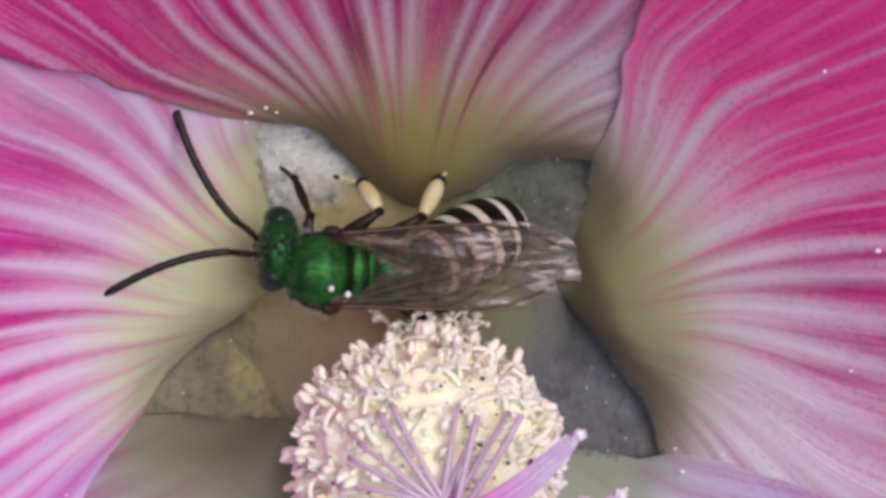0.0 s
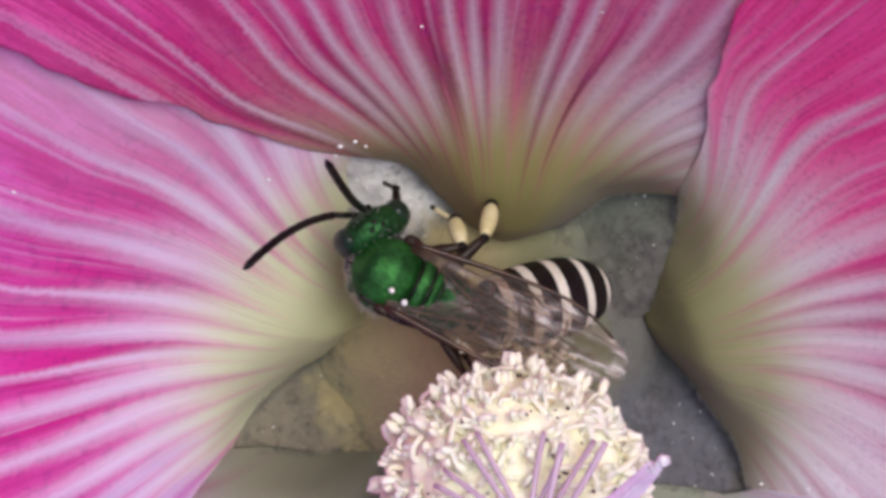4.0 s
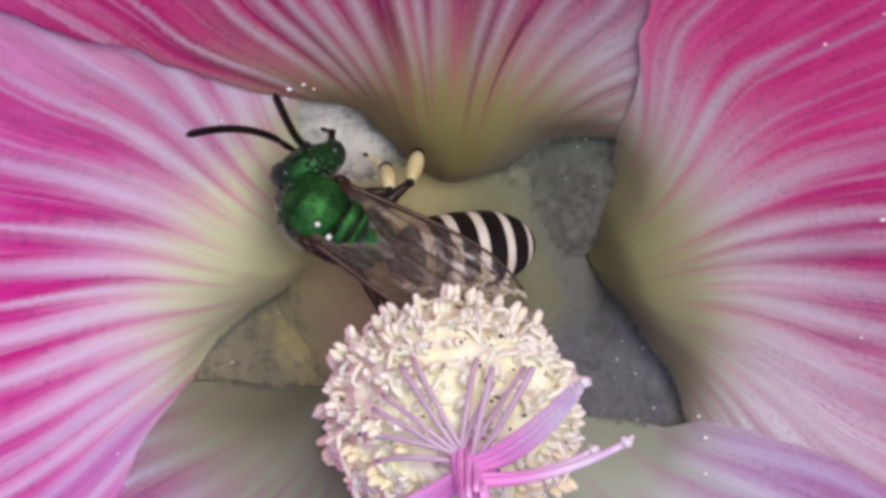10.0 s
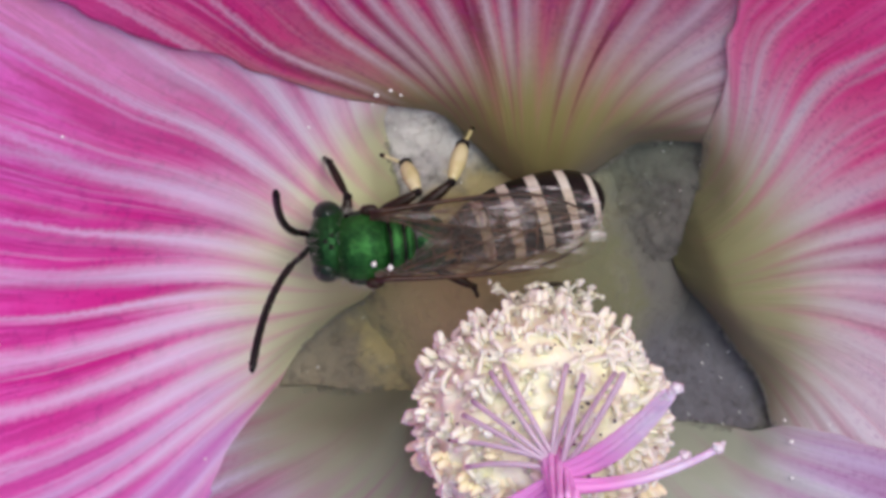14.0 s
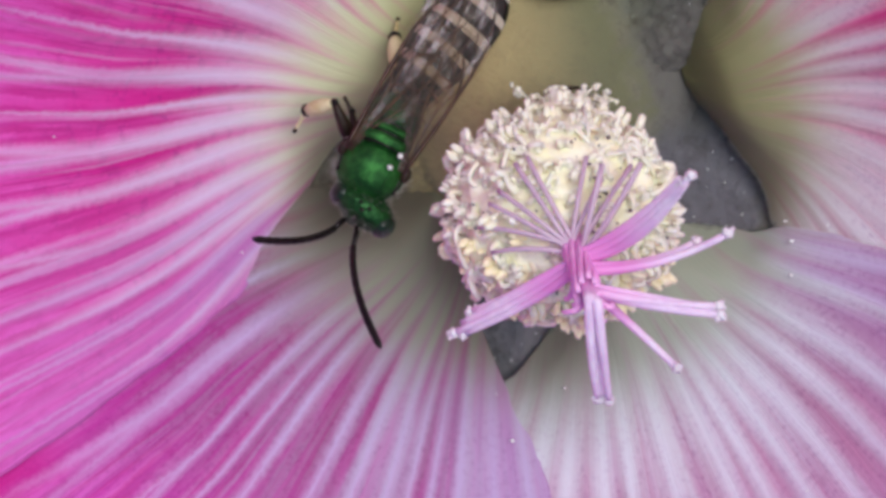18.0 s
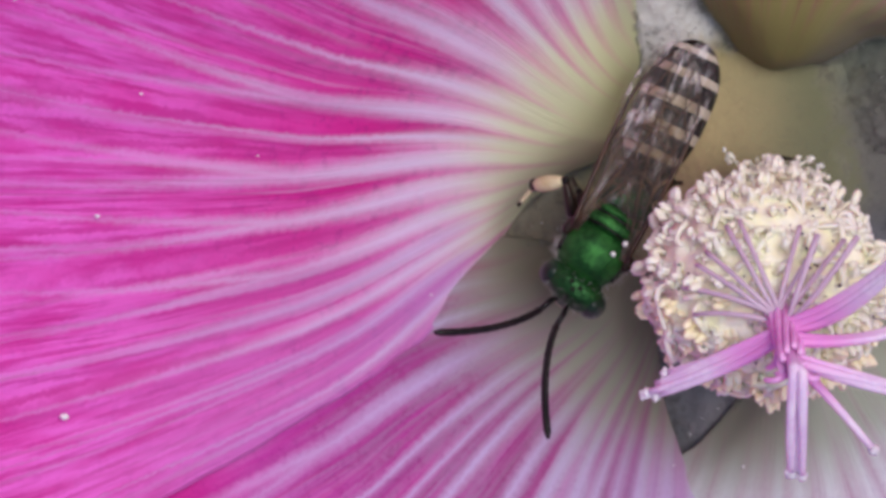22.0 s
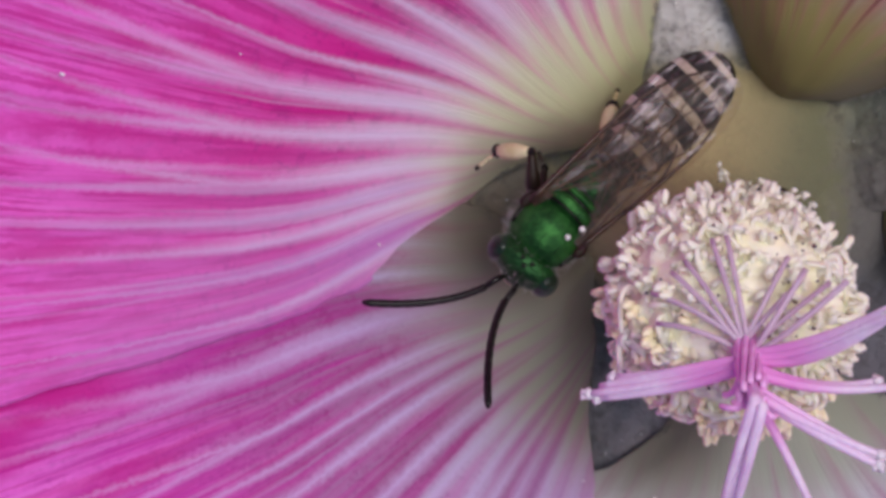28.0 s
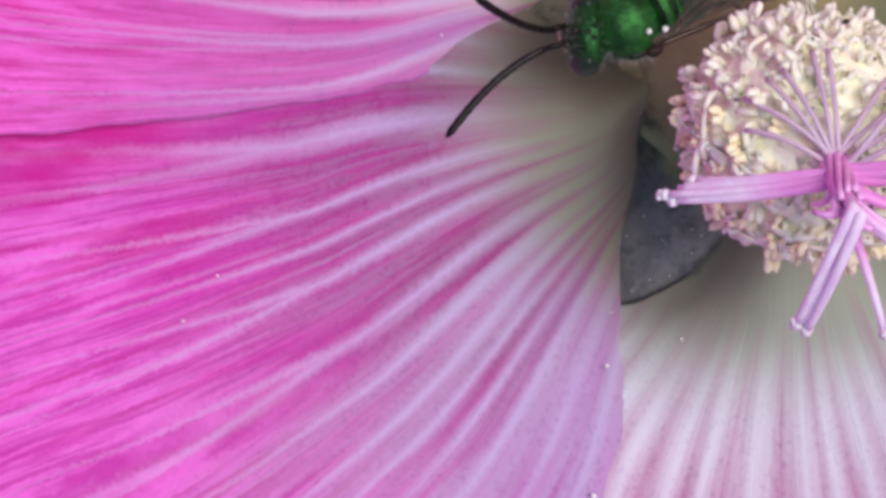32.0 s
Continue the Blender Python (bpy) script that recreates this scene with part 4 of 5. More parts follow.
def build_flower():
    flower = tagged(new("hollyhock_flower"), "open pink hollyhock flower with pale veins and a cream anther ball", "flower")
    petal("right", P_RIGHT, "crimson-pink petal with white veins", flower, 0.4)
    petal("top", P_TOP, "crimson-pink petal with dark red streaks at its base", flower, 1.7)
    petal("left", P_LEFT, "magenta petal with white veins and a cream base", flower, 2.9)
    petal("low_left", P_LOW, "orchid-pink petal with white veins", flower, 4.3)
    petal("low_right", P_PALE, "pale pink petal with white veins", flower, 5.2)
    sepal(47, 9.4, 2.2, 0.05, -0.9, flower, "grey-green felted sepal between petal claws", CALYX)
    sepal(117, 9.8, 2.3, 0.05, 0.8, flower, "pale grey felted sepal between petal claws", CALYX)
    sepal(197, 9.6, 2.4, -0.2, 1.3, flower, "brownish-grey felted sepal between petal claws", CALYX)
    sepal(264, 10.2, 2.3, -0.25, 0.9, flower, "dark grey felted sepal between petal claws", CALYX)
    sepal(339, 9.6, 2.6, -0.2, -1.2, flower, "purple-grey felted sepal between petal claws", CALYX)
    floor, count = [], 64
    for q in np.linspace(1.0, 7.0, 26):
        for k in range(count):
            a = 2 * math.pi * k / count
            x, y = q * math.cos(a), q * math.sin(a)
            floor.append((x, y, -2.7 + 0.35 * noise.noise(Vector((x * 0.7, y * 0.7, 3))) + 0.2 * noise.noise(Vector((x * 2.2, y * 2.2, 8))) - 0.03 * q))
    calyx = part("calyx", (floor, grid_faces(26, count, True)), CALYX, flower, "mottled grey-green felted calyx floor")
    rnd = random.Random(17)
    tufts = []
    for q in range(3000):
        p = np.array(floor[rnd.randrange(8 * count, len(floor))]) + [rnd.uniform(-0.15, 0.15), rnd.uniform(-0.15, 0.15), 0]
        d = np.array([rnd.uniform(-0.7, 0.7), rnd.uniform(-0.7, 0.7), rnd.uniform(0.4, 1)]) * rnd.uniform(0.15, 0.45)
        tufts.append(tube([p, p + d * 0.4, p + d], [0.008, 0.006, 0.002], 3))
    tagged(part("felt_hair", merge(*tufts), CALYX, calyx), kind="stuff")
    # pollen grains strewn over the petals
    rnd = random.Random(3)
    spots = [(-19.86, -4.72, 0.14), (-19.6, -11.8, 0.12), (-19.4, 1.14, 0.08), (8.1, -3.17, 0.08), (7.9, -2.6, 0.06), (-4.52, 8.07, 0.09), (-4.1, 8.2, 0.07), (-3.8, 8.0, 0.05), (12.5, 5.3, 0.10), (0.2, -12.9, 0.10), (-0.9, -9.9, 0.08)]
    spots += [(rnd.uniform(-24, 13), rnd.uniform(-13, 15), rnd.uniform(0.03, 0.06)) for q in range(34)]
    everything = np.vstack(PETAL_TOPS)
    grains = []
    for x, y, size in spots:
        if math.hypot(x, y) > 7.5:
            near = everything[(np.abs(everything[:, 0] - x) < 0.5) & (np.abs(everything[:, 1] - y) < 0.5)]
            grains.append(blob((x, y, near[:, 2].max() + size * 0.3), (size, size * 0.7, size * 0.7), 8, 6, 0.3, 3.0, x))
    tagged(part("pollen_grain", merge(*grains), POLLEN, flower), kind="stuff")
    part("receptacle", blob((0, 0, -5.0), (7.5, 7.5, 2.0), 32, 16, 0.06, 2.0), BASE, flower)
    part("stem", tube([(0, 0, -3.5), (0, 0.5, -30), (3, 8, -120), (0, 4, -300), (0, 0, -628)], [3.0, 2.2, 3.5, 5.0, 8.0], 14), STEM, flower, "green flower stalk")
    build_column(flower)
    build_styles(flower)
    return flower


# ---- the bee: x forwards, y to its left, z up, from the middle of its thorax ----
def fuzz(points, normals, n, length, rnd, rad=0.012):
    out = []
    for q in range(n):
        i = rnd.randrange(len(points))
        d = np.asarray(normals[i]) + [rnd.uniform(-0.5, 0.5) for w in range(3)]
        p, k = np.asarray(points[i]), np.asarray(points[min(i + 1, len(points) - 1)])
        p = p + (k - p) * rnd.random() * (np.linalg.norm(k - p) < 0.4)
        d = d * rnd.uniform(0.6, 1.1)
        out.append(tube([p, p + d * length * 0.5, p + d * length * rnd.uniform(0.7, 1.2)], [rad, rad * 0.8, rad * 0.4], 3))
    return merge(*out)


HIPS = [(0.85, -0.65, -0.75), (0.0, -0.8, -0.85), (-1.0, -0.7, -0.75), (0.85, 0.65, -0.75), (0.0, 0.8, -0.85), (-1.0, 0.7, -0.75)]


def build_bee():
    rnd = random.Random(21)
    bee = tagged(new("sweat_bee"), "metallic green sweat bee with a black and cream banded abdomen", "bee")
    SEGMENTS = {"thorax": ((0.38, 0, 0.0), (1.04, 1.10, 0.84)), "scutellum": ((-0.60, 0, 0.34), (0.36, 0.84, 0.50)), "metanotum": ((-0.98, 0, 0.24), (0.24, 0.82, 0.48)), "propodeum": ((-1.46, 0, 0.0), (0.68, 0.84, 0.60))}

    def back_height(x, y, within=tuple(SEGMENTS)):
        """The height of the bee's back over a point of its length and width."""
        tops = [0.05]
        for name in within:
            c, rad = SEGMENTS[name]
            q = 1 - ((x - c[0]) / rad[0]) ** 2 - ((y - c[1]) / rad[1]) ** 2
            if q > 0:
                tops.append(c[2] + rad[2] * math.sqrt(q))
        return max(tops)

    meso = blob(*SEGMENTS["thorax"], 40, 28, 0.04, 2.0)
    thorax = part("thorax", meso, GREEN, bee, "bright metallic green, finely pitted")
    for k, name in enumerate(("scutellum", "metanotum", "propodeum")):
        part(name, blob(*SEGMENTS[name], 28, 18, 0.05, 2.5, k + 1), GREEN if k < 2 else HEADGREEN, thorax)
    part("pronotum", blob((1.12, 0, -0.18), (0.30, 0.86, 0.62), 24, 14, 0.03, 2.0, 4), HEADGREEN, thorax)
    for x, wide, bow in ((-0.42, 0.80, 0.16), (-0.82, 0.78, 0.10), (-1.14, 0.74, 0.08)):
        arc = [(x + bow * (y * y - 0.3), y, back_height(x + bow * (y * y - 0.3), y) + 0.005) for y in np.linspace(-wide, wide, 19)]
        part("suture", tube(arc, 0.045, 6), BLACK, thorax)
    for y, x0, x1 in ((0.0, 0.45, 1.10), (0.56, -0.05, 0.75), (-0.56, -0.05, 0.75)):
        arc = [(x, y, back_height(x, y, ("thorax",)) - 0.010) for x in np.linspace(x0, x1, 10)]
        part("suture", tube(arc, 0.018, 6), HEADGREEN, thorax)
    for y in (-1, 1):
        # dark groove between the back plate and the wing base
        arc = [(x, y * (0.98 - 0.10 * (x - 0.2) ** 2), 0.34) for x in np.linspace(-0.45, 0.85, 10)]
        part("suture", tube(arc, 0.07, 6), BLACK, thorax)
    part("neck", blob((1.22, 0, -0.2), (0.42, 0.5, 0.45), 18, 12), BLACK, thorax)
    for y in (-1, 1):
        part("tegula", blob((0.12, y * 1.06, 0.42), (0.28, 0.17, 0.13), 12, 9, 0.1), BROWN, thorax, "amber-brown wing base plate")
    v = meso[0]
    nrm = (v - [0.38, 0, 0.0]) / [1.04, 1.10, 0.84]
    side = [i for i in range(len(v)) if v[i][2] < 0.30]
    tagged(part("fuzz", fuzz(v[side], nrm[side], 1100, 0.22, rnd, 0.0055), HAIR, thorax), kind="stuff")
    for x, y, zz, rad in ((0.10, 0.52, 0.72, 0.085), (-0.36, 0.66, 0.62, 0.095), (-0.30, 0.84, 0.48, 0.05)):
        part("pollen_grain", blob((x, y, zz), (rad, rad, rad), 10, 8, 0.2, 3.0), POLLEN, thorax, "white pollen grain stuck to the back")

    # head, turning on the neck
    skull = blob((0.38, 0, -0.15), (0.62, 1.08, 0.80), 34, 24, 0.04, 2.0)
    head = part("head", skull, HEADGREEN, bee, "dark metallic green", at=(1.2, 0, 0.05))
    for y in (-1, 1):
        part("eye", blob((0.46, y * 0.80, -0.20), (0.44, 0.39, 0.66), 22, 16), EYE, head, "large dark glossy compound eye")
        # pit round the feeler's base
        part("antenna_socket", blob((0.86, y * 0.25, 0.02), (0.12, 0.14, 0.12), 12, 8), BLACK, head)
    for x, y in ((0.46, 0.0), (0.29, 0.17), (0.29, -0.17)):
        part("ocellus", blob((x, y, 0.645 - 0.25 * (0.42 - x) ** 2), (0.075, 0.075, 0.05), 10, 7), BLACK, head)
    part("frons_groove", tube([(x, 0, -0.15 + 0.80 * math.sqrt(max(0.0, 1 - ((x - 0.42) / 0.60) ** 2)) - 0.01) for x in np.linspace(0.62, 0.92, 9)], 0.025, 6), BLACK, head)
    part("clypeus", blob((0.90, 0, -0.50), (0.22, 0.44, 0.38), 16, 12), HEADGREEN, head)
    part("clypeus_band", blob((1.00, 0, -0.70), (0.14, 0.36, 0.16), 14, 10), YELLOW, head, "pale yellow edge above the mouth")
    hv = skull[0]
    hn = (hv - [0.42, 0, -0.15]) / [0.52, 1.04, 0.80]
    front = [i for i in range(len(hv)) if hv[i][0] > 0.6 or hv[i][2] < -0.1 or hv[i][0] < 0.15]
    tagged(part("fuzz", fuzz(hv[front], hn[front], 500, 0.17, rnd, 0.004), HAIR, head), kind="stuff")
    feelers = []
    for y in (-1, 1):
        # a short scape, then a jointed lash that bows outwards
        base = tube([(-0.1, 0, 0), (0.25, -y * 0.09, 0.05), (0.62, -y * 0.24, 0.06)], [0.07, 0.10, 0.085], 8)
        pts = bezier((0.60, -y * 0.235, 0.06), (2.1, -y * 0.62, 0.20), (4.25, 0.0, 0.0), 34)
        rad = [0.100 + 0.014 * (k % 3 != 0) + 0.012 * k / 34 for k in range(34)]
        rad[0], rad[-2], rad[-1] = 0.075, 0.10, 0.05
        feeler = part("antenna", base, BLACK, head, "long black jointed feeler", at=(0.92, y * 0.25, 0.0))
        part("flagellum", tube(pts, rad, 9), BLACK, feeler)
        feelers.append(feeler)

    # abdomen, bending at the waist
    prof = []
    for k in range(60):
        f = k / 59
        w = 1.14 * math.sin(math.pi * min(f * 0.75 + 0.13, 0.5)) ** 0.8 if f < 0.55 else 1.14 * max(0.0, 1 - ((f - 0.55) / 0.455) ** 2.6) ** 0.55
        prof.append((-4.7 * f, max(w, 0.03)))
    prof = np.array(prof)

    def ring(f0, f1, grow):
        rows = []
        for f in np.linspace(f0, f1, 9):
            w = np.interp(-4.7 * f, prof[::-1, 0], prof[::-1, 1]) + grow
            rows.append((-4.7 * f, w, w * 0.86, -0.18 * math.sin(math.pi * f) - 0.05))
        return lathe_x(rows, 28)

    abdomen = part("abdomen", ring(0.0, 1.0, -0.05), BLACK, bee, "black with cream bands", at=(-2.2, 0, -0.1))
    cuts = [0.03, 0.17, 0.35, 0.54, 0.73, 0.90, 0.995]
    for i in range(6):
        a, b = cuts[i], cuts[i + 1]
        m = a + (b - a) * (0.40, 0.36, 0.36, 0.36, 0.34, 0.45)[i]
        part("tergite", ring(m, b, 0.014), BLACK, abdomen)
        if 0 < i < 6:
            part("band", ring(a, m, 0.0), BAND, abdomen, "cream hairy band")

    # wings folded back over the abdomen
    def wing(length, width, y, name):
        n, m = 46, 13
        f = 1 - (1 - np.linspace(0, 1, n)) ** 1.9
        end = 1 - np.sqrt(np.clip(1 - np.clip((f - 0.62) / 0.38, 0, 1) ** 2, 0, 1)) * 0.985
        lead = 0.24 * np.sin(math.pi * f ** 1.2) * (1 - end) - 0.55 * width * end
        trail = -width * (0.12 + 0.88 * smooth(f, 0.0, 0.60)) * (1 - end) - 0.56 * width * end
        v = []
        for i in range(n):
            for j in range(m):
                c = j / (m - 1)
                hgt = 0.04 * math.sin(c * 13 + 1 + 3 * f[i]) * f[i] + 0.20 * math.sin(math.pi * c) * (0.4 + 0.6 * f[i]) * (1 - end[i])
                v.append((-length * f[i], y * (lead[i] * (1 - c) + trail[i] * c), hgt))
        v = np.array(v)
        faces = grid_faces(n, m)
        ob = part(name, (v, faces), WING, bee, "clear smoky folded wing with brown veins", at=(0.15, y * 1.08, 0.62))

        def at(fa, c):
            i, j = float(np.interp(fa, f, np.arange(n))), c * (m - 1)
            i0, j0 = min(int(i), n - 2), min(int(j), m - 2)
            u, w = i - i0, j - j0
            g = v.reshape(n, m, 3)
            return (g[i0, j0] * (1 - u) * (1 - w) + g[i0 + 1, j0] * u * (1 - w) + g[i0, j0 + 1] * (1 - u) * w + g[i0 + 1, j0 + 1] * u * w) + [0, 0, 0.012]

        part("wing_vein", tube([at(k, 0.0) for k in np.linspace(0, 0.90, 18)], np.linspace(0.095, 0.040, 18), 6), COSTA, ob, "dark amber leading edge")
        lines = [((0, 0.25), (0.52, 0.22), (0.62, 0.05)), ((0, 0.5), (0.3, 0.45), (0.62, 0.42)), ((0.52, 0.22), (0.6, 0.42), (0.58, 0.6)), ((0.62, 0.05), (0.75, 0.3), (0.92, 0.12)),
                 ((0.36, 0.24), (0.4, 0.4), (0.38, 0.62)), ((0, 0.75), (0.3, 0.72), (0.5, 0.85)), ((0.62, 0.42), (0.75, 0.5), (0.86, 0.55)), ((0.58, 0.6), (0.68, 0.68), (0.78, 0.75)),
                 ((0.70, 0.24), (0.72, 0.4), (0.70, 0.48)), ((0.38, 0.62), (0.48, 0.6), (0.58, 0.6)), ((0.50, 0.60), (0.52, 0.75), (0.50, 0.86))]
        for a, b, c in lines:
            q = bezier((*a, 0), (*b, 0), (*c, 0), 10)
            part("wing_vein", tube([at(e[0], e[1]) for e in q], 0.021, 5), VEIN, ob)
        return ob

    wings = [wing(6.8, 2.2, y, "forewing") for y in (-1, 1)] + [wing(4.5, 1.6, y, "hindwing") for y in (-1, 1)]

    # legs
    def leg(hip, knee, ankle, foot, y, shin, fat):
        hip, knee, ankle, foot = (np.array((p[0], p[1] * y, p[2])) for p in (hip, knee, ankle, foot))
        ob = part("leg", tube(bezier((0, 0, 0), (knee - hip) * 0.5 + [0, 0, 0.2], knee - hip, 8), [0.14, 0.2, 0.22, 0.22, 0.2, 0.17, 0.14, 0.12], 9), BROWN, bee, "jointed leg, brown above and yellow below", at=tuple(hip))
        k, a, f = knee - hip, ankle - hip, foot - hip
        part("tibia", tube(bezier(k, (k + a) / 2 + [0, 0, 0.08], a, 8), [fat * w for w in (0.45, 0.7, 0.88, 1.0, 1.02, 1.0, 0.88, 0.6)], 9), shin, ob)
        part("knee", blob(k, (0.15, 0.15, 0.15), 10, 8), BLACK, ob)
        part("spur", tube([a - (f - a) * 0.08, a + (f - a) * 0.05, a + (f - a) * 0.16], [fat * 0.85, fat * 0.8, 0.10], 8), BLACK, ob)
        n = 5
        for q in range(n):
            p0, p1 = a + (f - a) * (0.1 + 0.9 * q / n), a + (f - a) * (0.1 + 0.9 * (q + 0.85) / n)
            part("tarsus", tube([p0, (p0 + p1) / 2, p1], [0.055, 0.075, 0.06], 7), YELLOW if q < 4 and shin is YELLOW else BROWN, ob)
        return ob

    legs = []
    # the right legs reach out, the left ones are tucked in
    for y, poses in ((-1, (((0.7, 1.5, -0.3), (1.15, 2.6, -1.1), (1.5, 3.0, -2.7)), ((-1.2, 1.7, -0.3), (-0.75, 2.5, -1.2), (0.02, 2.75, -1.9)), ((-2.4, 1.6, -0.4), (-2.9, 2.65, -1.3), (-3.3, 3.2, -2.8)))),
                     (1, (((0.6, 0.7, -1.0), (0.3, 0.6, -1.6), (0.0, 0.6, -2.3)), ((-1.5, 0.7, -0.85), (-2.75, 1.4, -1.0), (-2.85, 1.7, -1.3)), ((-1.9, 0.7, -0.8), (-2.6, 0.6, -1.4), (-3.0, 0.6, -2.2))))):
        for k in range(3):
            hip = HIPS[len(legs)]
            legs.append(leg((hip[0], abs(hip[1]), hip[2]), *poses[k], y, YELLOW if y < 0 and k else BROWN, 0.25 if y < 0 and k else 0.13))
    return bee, head, feelers, abdomen, wings, legs


def bee_at(u, v, h, yaw, roll=0):
    """The bee at u across, v up and h out of the plane in which it walks, heading yaw degrees and rolled to its right."""
    p = u * AX_R + v * AX_U + h * AX_B
    return Matrix.Translation([c * MM for c in p]) @ pose(0, 0, 0, -20, 0, 0) @ pose(0, 0, 0, 0, 0, yaw) @ pose(0, 0, 0, roll, 0, 0)


build_ground()
hollyhock = build_flower()
bee, head, feelers, abdomen, wings, legs = build_bee()


def motions():
    walk(bee, [
        (0.0, bee_at(-2.23, 2.47, 5.30, 178.0, 4)),
        (0.5, bee_at(-2.30, 2.37, 5.30, 177.5, 4)),
        (1.0, bee_at(-2.62, 2.22, 5.29, 176.0, 5)),
        (1.5, bee_at(-2.87, 2.54, 5.29, 170.5, 6)),
        (2.0, bee_at(-3.07, 2.89, 5.28, 167.0, 6)),
        (2.5, bee_at(-2.95, 3.00, 5.28, 164.0, 8)),
        (3.0, bee_at(-3.01, 3.06, 5.28, 162.0, 10)),
        (3.5, bee_at(-2.84, 3.10, 5.27, 158.2, 11)),
        (5.5, bee_at(-3.12, 3.05, 5.26, 152.9, 14)),
        (6.0, bee_at(-3.22, 2.99, 5.25, 153.6, 14)),
        (6.5, bee_at(-3.27, 3.09, 5.25, 152.3, 14)),
        (7.0, bee_at(-3.28, 3.05, 5.25, 153.4, 14)),
        (7.5, bee_at(-3.39, 2.95, 5.24, 151.1, 14)),
        (8.0, bee_at(-3.25, 2.97, 5.24, 151.7, 14)),
        (8.5, bee_at(-3.31, 2.96, 5.23, 150.6, 14)),
        (9.0, bee_at(-3.24, 2.98, 5.23, 151.1, 14)),
        (9.5, bee_at(-3.21, 3.04, 5.23, 150.8, 14)),
        (10.0, bee_at(-3.41, 3.10, 5.22, 150.3, 14)),
        (10.5, bee_at(-3.49, 3.14, 5.22, 152.0, 14)),
        (11.0, bee_at(-3.50, 3.15, 5.22, 152.2, 14)),
        (11.5, bee_at(-3.37, 3.28, 5.21, 151.6, 14)),
        (12.0, bee_at(-3.41, 3.26, 5.21, 154.9, 11)),
        (12.5, bee_at(-3.37, 3.15, 5.20, 161.3, 8)),
        (13.0, bee_at(-3.77, 3.12, 5.20, 169.2, 5)),
        (13.5, bee_at(-4.03, 2.92, 5.17, 177.8, 2)),
        (14.0, bee_at(-4.52, 2.41, 5.13, 185.0, 0)),
        (14.5, bee_at(-4.84, 1.69, 5.10, 198.0, 0)),
        (15.0, bee_at(-5.12, 1.17, 5.07, 206.6, 0)),
        (15.5, bee_at(-5.09, 0.79, 5.03, 212.9, 0)),
        (17.5, bee_at(-5.61, -0.28, 4.90, 246.7, 0)),
        (18.0, bee_at(-5.43, -0.93, 4.90, 245.4, 0)),
        (18.5, bee_at(-5.43, -0.96, 4.90, 241.3, 0)),
        (19.0, bee_at(-5.28, -1.17, 4.90, 241.5, 0)),
        (19.5, bee_at(-4.85, -1.92, 4.90, 244.6, 0)),
        (20.0, bee_at(-4.36, -2.08, 4.90, 246.4, 0)),
        (20.5, bee_at(-4.30, -1.86, 4.90, 245.4, 0)),
        (21.0, bee_at(-4.54, -1.67, 4.90, 244.2, 0)),
        (21.5, bee_at(-4.49, -1.85, 4.90, 243.7, 0)),
        (22.0, bee_at(-4.72, -1.85, 4.90, 242.6, 0)),
        (22.5, bee_at(-4.44, -1.78, 4.90, 242.3, 0)),
        (23.0, bee_at(-4.49, -1.85, 4.90, 242.1, 0)),
        (23.5, bee_at(-4.54, -1.82, 4.90, 241.2, 0)),
        (24.0, bee_at(-4.40, -1.87, 4.90, 241.4, 0)),
        (24.5, bee_at(-4.38, -1.77, 4.90, 242.6, 0)),
        (25.0, bee_at(-4.39, -1.91, 4.90, 243.0, 0)),
        (25.5, bee_at(-4.50, -1.78, 4.90, 242.2, 0)),
        (27.5, bee_at(-5.07, -1.60, 4.90, 243.6, 0)),
        (28.0, bee_at(-5.18, -1.81, 4.90, 244.9, 0)),
        (28.5, bee_at(-5.43, -1.93, 4.90, 242.5, 0)),
        (29.0, bee_at(-5.37, -1.90, 4.90, 238.8, 0)),
        (29.5, bee_at(-5.17, -1.72, 4.90, 235.9, 0)),
        (30.0, bee_at(-5.05, -1.87, 4.90, 236.2, 0)),
        (30.5, bee_at(-5.15, -2.08, 4.90, 239.3, 0)),
        (31.0, bee_at(-5.14, -2.06, 4.90, 239.4, 0)),
        (31.5, bee_at(-5.19, -1.53, 4.90, 235.1, 0)),
        (32.0, bee_at(-5.23, -1.45, 4.90, 232.5, 0)),
    ])
    # head: seconds, turn to its right, nod
    nod = ((0, 5, 1.18, -0.53), (2, 19, 1.18, -0.60), (3, 34, 1.06, -0.69), (7, 34, 0.77, -0.85), (9, 40, 0.98, -0.85), (11, 26, 0.73, -0.82), (13, 15, 1.18, -0.40), (14, 5, 0.96, -0.22), (15.5, 11, 1.18, 0.06), (17.5, 15, 1.18, 0.40), (19, 7, 1.18, 0.34), (20, -1, 1.18, 0.04), (23, 10, 1.18, 0.20), (25, 3, 1.18, 0.25), (28, -5, 1.07, 0.14), (31.5, 26, 1.18, -0.01), (32, 26, 1.18, -0.01))
    walk(head, [(t, pose(x * MM, y * MM, 0.05 * MM, 0, 2, -a)) for t, a, x, y in nod])
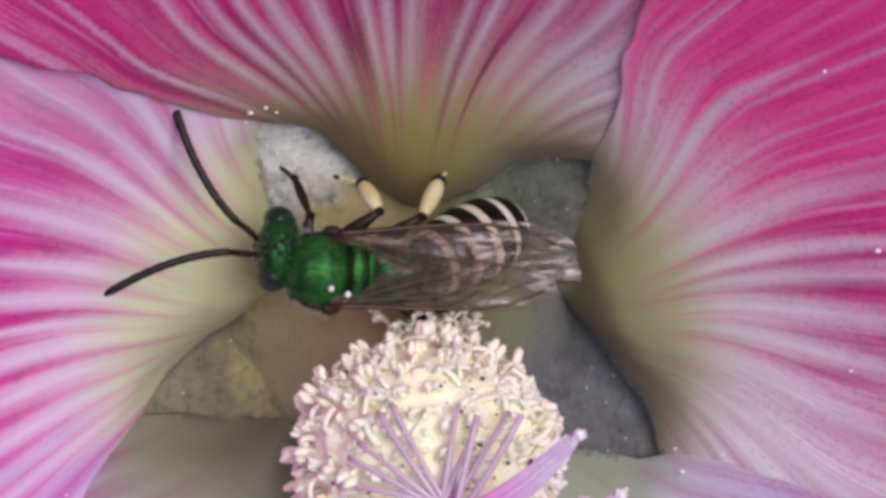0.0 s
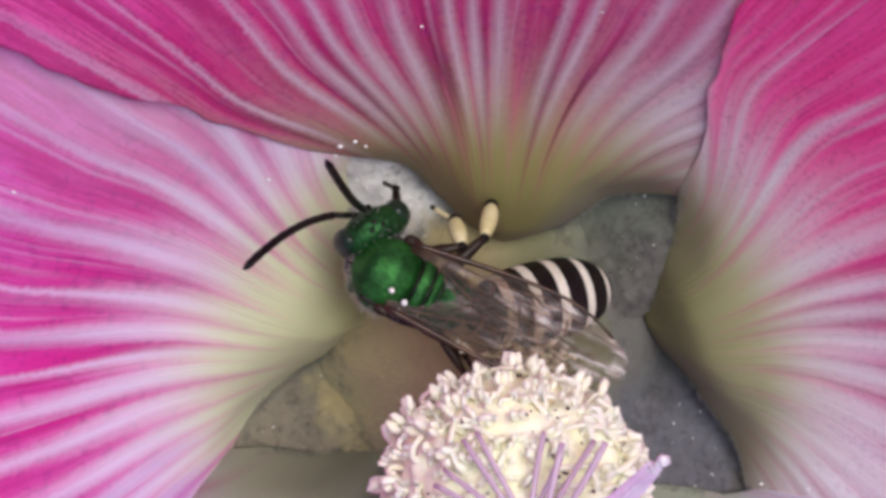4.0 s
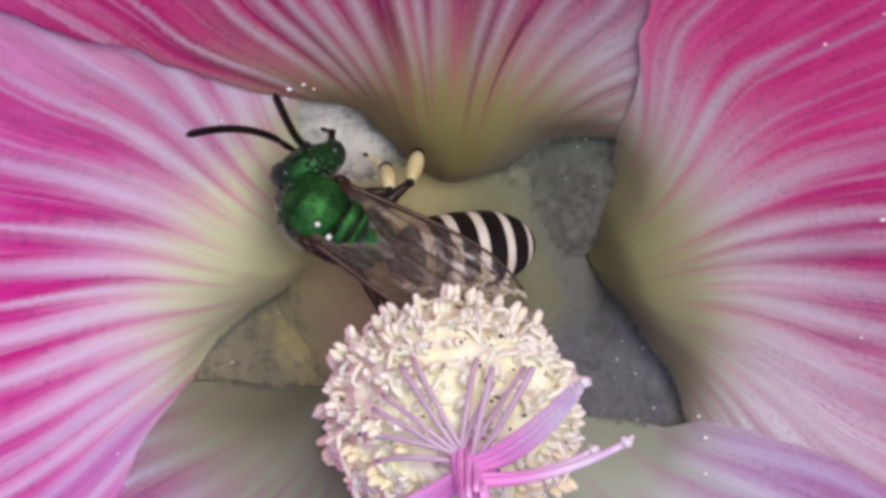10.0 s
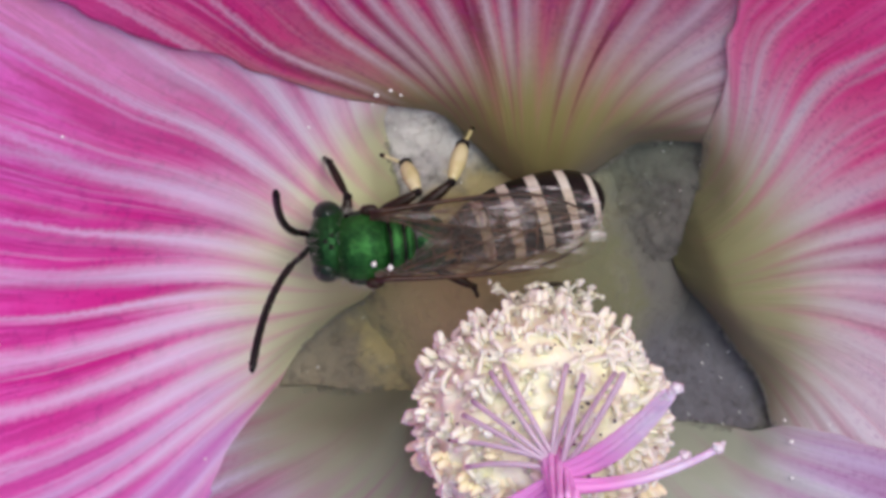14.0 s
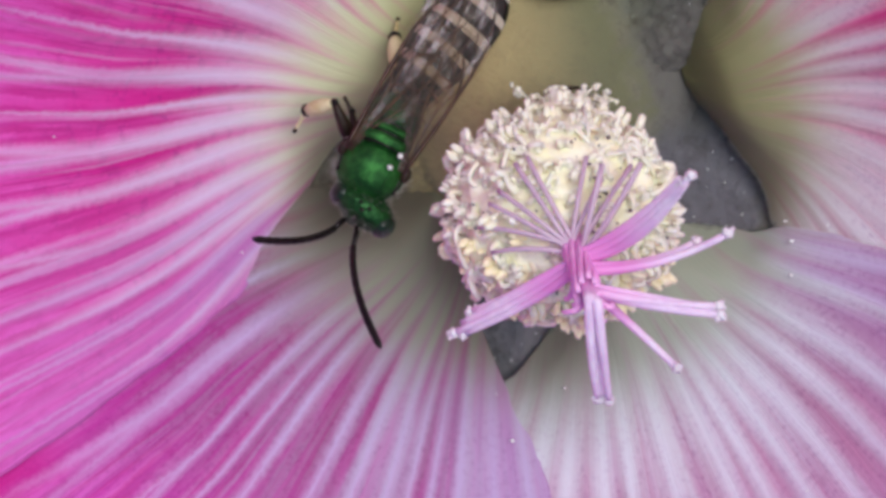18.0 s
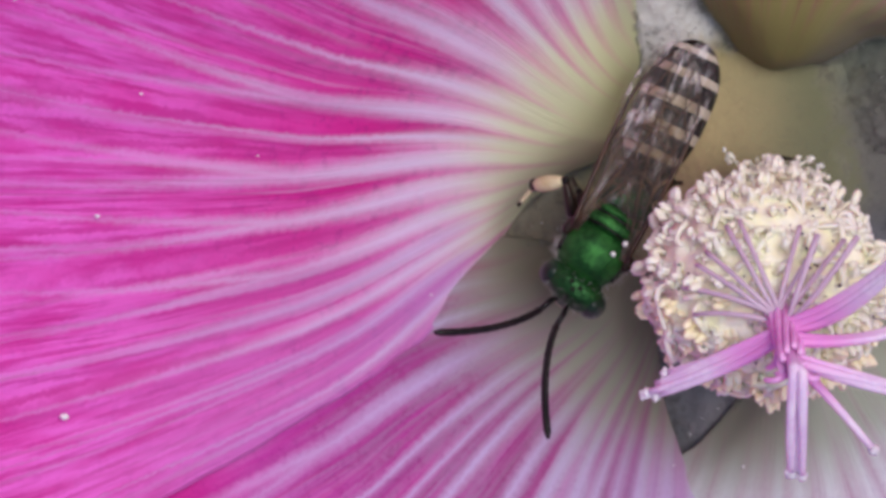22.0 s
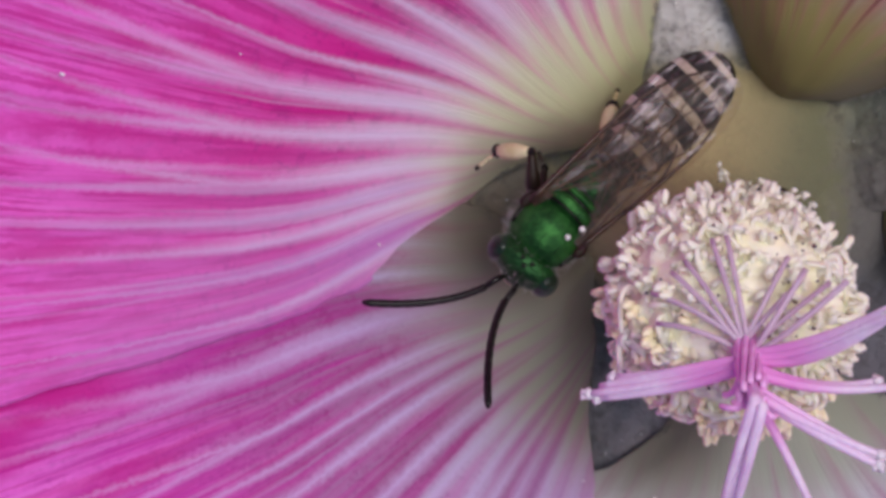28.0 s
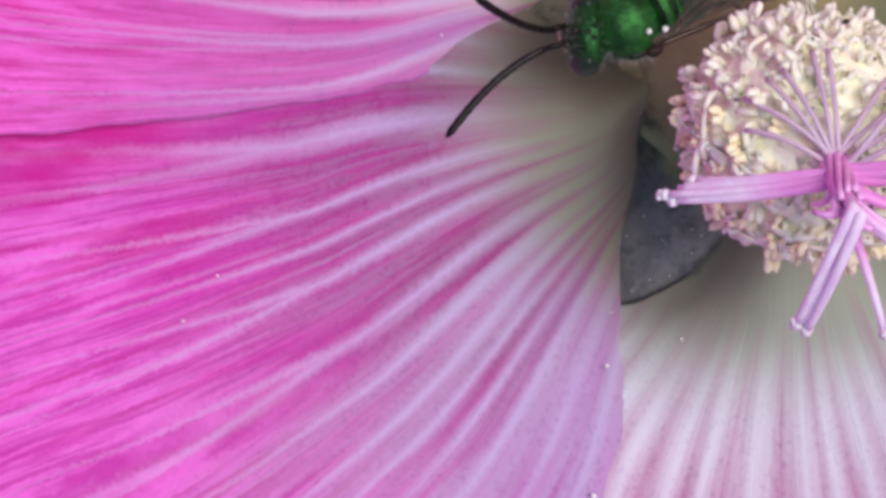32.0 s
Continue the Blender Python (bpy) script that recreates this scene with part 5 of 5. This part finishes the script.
    # feelers: seconds, outward swing of each in degrees from the head's line, and droop
    right = ((0, 51, -4), (1, 33, -22), (2, 20, -46), (3, -29, -64), (6, -59, -72), (7, -47, -72), (9, -56, -72), (10, -53, -72), (11, -47, -66), (12, -29, -62), (13, 7, -52), (14, 61, -72), (15, 38, -66), (15.5, 34, -64), (17.5, 47, -44), (18, 40, -50), (19, 39, -44), (20, 32, -46), (21, 38, -36), (22, 34, -28), (23, 28, -32), (24, 37, -2), (25, 47, -20), (27.5, 46, -12), (28, 40, -12), (29, 43, -14), (30, 40, -38), (31, 11, -26), (31.5, 30, -20), (32, 9, -48))
    left = ((0, 22, -4), (1, 34, -2), (2, 79, -34), (3, 91, -28), (6, 84, -30), (7, 76, -34), (9, 80, -34), (10, 71, -40), (11, 72, -30), (12, 74, -26), (13, 87, -12), (14, 67, -26), (15, 63, -30), (15.5, 74, -50), (17.5, 80, -50), (18, 51, -30), (19, 32, -26), (20, 36, -30), (21, 26, -28), (22, 32, -22), (23, 38, -32), (24, 30, -24), (25, 25, -32), (27.5, 16, -32), (28, 24, -34), (29, 23, -22), (30, 36, -30), (31, 59, -12), (31.5, 40, -8), (32, 38, 0))
    walk(feelers[0], [(t, pose(1.00 * MM, -0.25 * MM, 0.0, 0, d, -a)) for t, a, d in right])
    walk(feelers[1], [(t, pose(1.00 * MM, 0.25 * MM, 0.0, 0, d, a)) for t, a, d in left])
    # abdomen: seconds, bend to its right, droop
    bend = ((0, 30, 38), (1, 30, 36), (2, 34, 28), (3, 40, 24), (5.5, 40, 18), (9, 40, 17), (11.5, 36, 16), (12.5, 28, 12), (13, 20, 10), (14, 12, 6), (15, 4, 4), (15.5, 4, 4), (16.3, -4, 6), (17.5, -20, 10), (18.3, -9, 4), (19, -2, 0), (20, 6, 0), (22, 9, 0), (24, 7, 0), (25, 0, 0), (28, -4, 0), (32, -4, 0))
    walk(abdomen, [(t, pose(-2.2 * MM, 0, -0.1 * MM, 0, -d, a)) for t, a, d in bend])
    # folded wings: seconds, swing of the right and of the left pair towards the bee's right
    fold = ((0, 2, 4), (2, 2, 2), (3, 2, 2), (5.5, 1, -4), (11.5, 1, -4), (13, 1, 0), (14, -1, 2), (15, -1, 1), (15.5, 1, 3), (16.3, -3, -1), (17.5, -13, -11), (18, -8, -6), (19, -3, 0), (20, 3, 6), (22, 6, 9), (24, 5, 7), (25, -2, 2), (28, -6, -3), (32, -3, 1))
    for k, y in enumerate((-1, 1)):
        walk(wings[k], [(t, pose(0.10 * MM, y * 1.00 * MM, 0.52 * MM, 0, 4, (a, b)[k])) for t, a, b in fold])
        walk(wings[k + 2], [(t, pose(0.05 * MM, y * 0.94 * MM, 0.42 * MM, 0, 4, (a, b)[k])) for t, a, b in fold])
    # legs step while the bee turns
    step = ((0, 0, 0), (2, 0, 6), (3, 0, 22), (5.5, 0, 36), (11, 0, 36), (12, 2, 24), (13.5, 6, -2), (14.5, -4, 8), (15.5, -12, -16), (16.5, -28, -32), (17.5, -36, -38), (19, -32, -37), (19.5, -24, -36), (20, -34, -36), (28, -36, -37), (32, -36, -37))
    for k, (x, y, zz) in enumerate(HIPS):
        sign = 1 if y < 0 else -1
        col = 2 if k % 3 == 2 else 1
        rows = [(row[0], row[col]) for row in step] if k != 1 else [(0, 0), (11, 0), (12, -4), (13, -12), (14.5, -8), (15.5, 0), (17.5, 10), (20, 11), (32, 11)]
        walk(legs[k], [(t, pose(x * MM, y * MM, zz * MM, 0, 0, sign * a * ((2.2 if k == 0 and t > 14 else 1) if y < 0 else 0.3))) for t, a in rows])


motions()
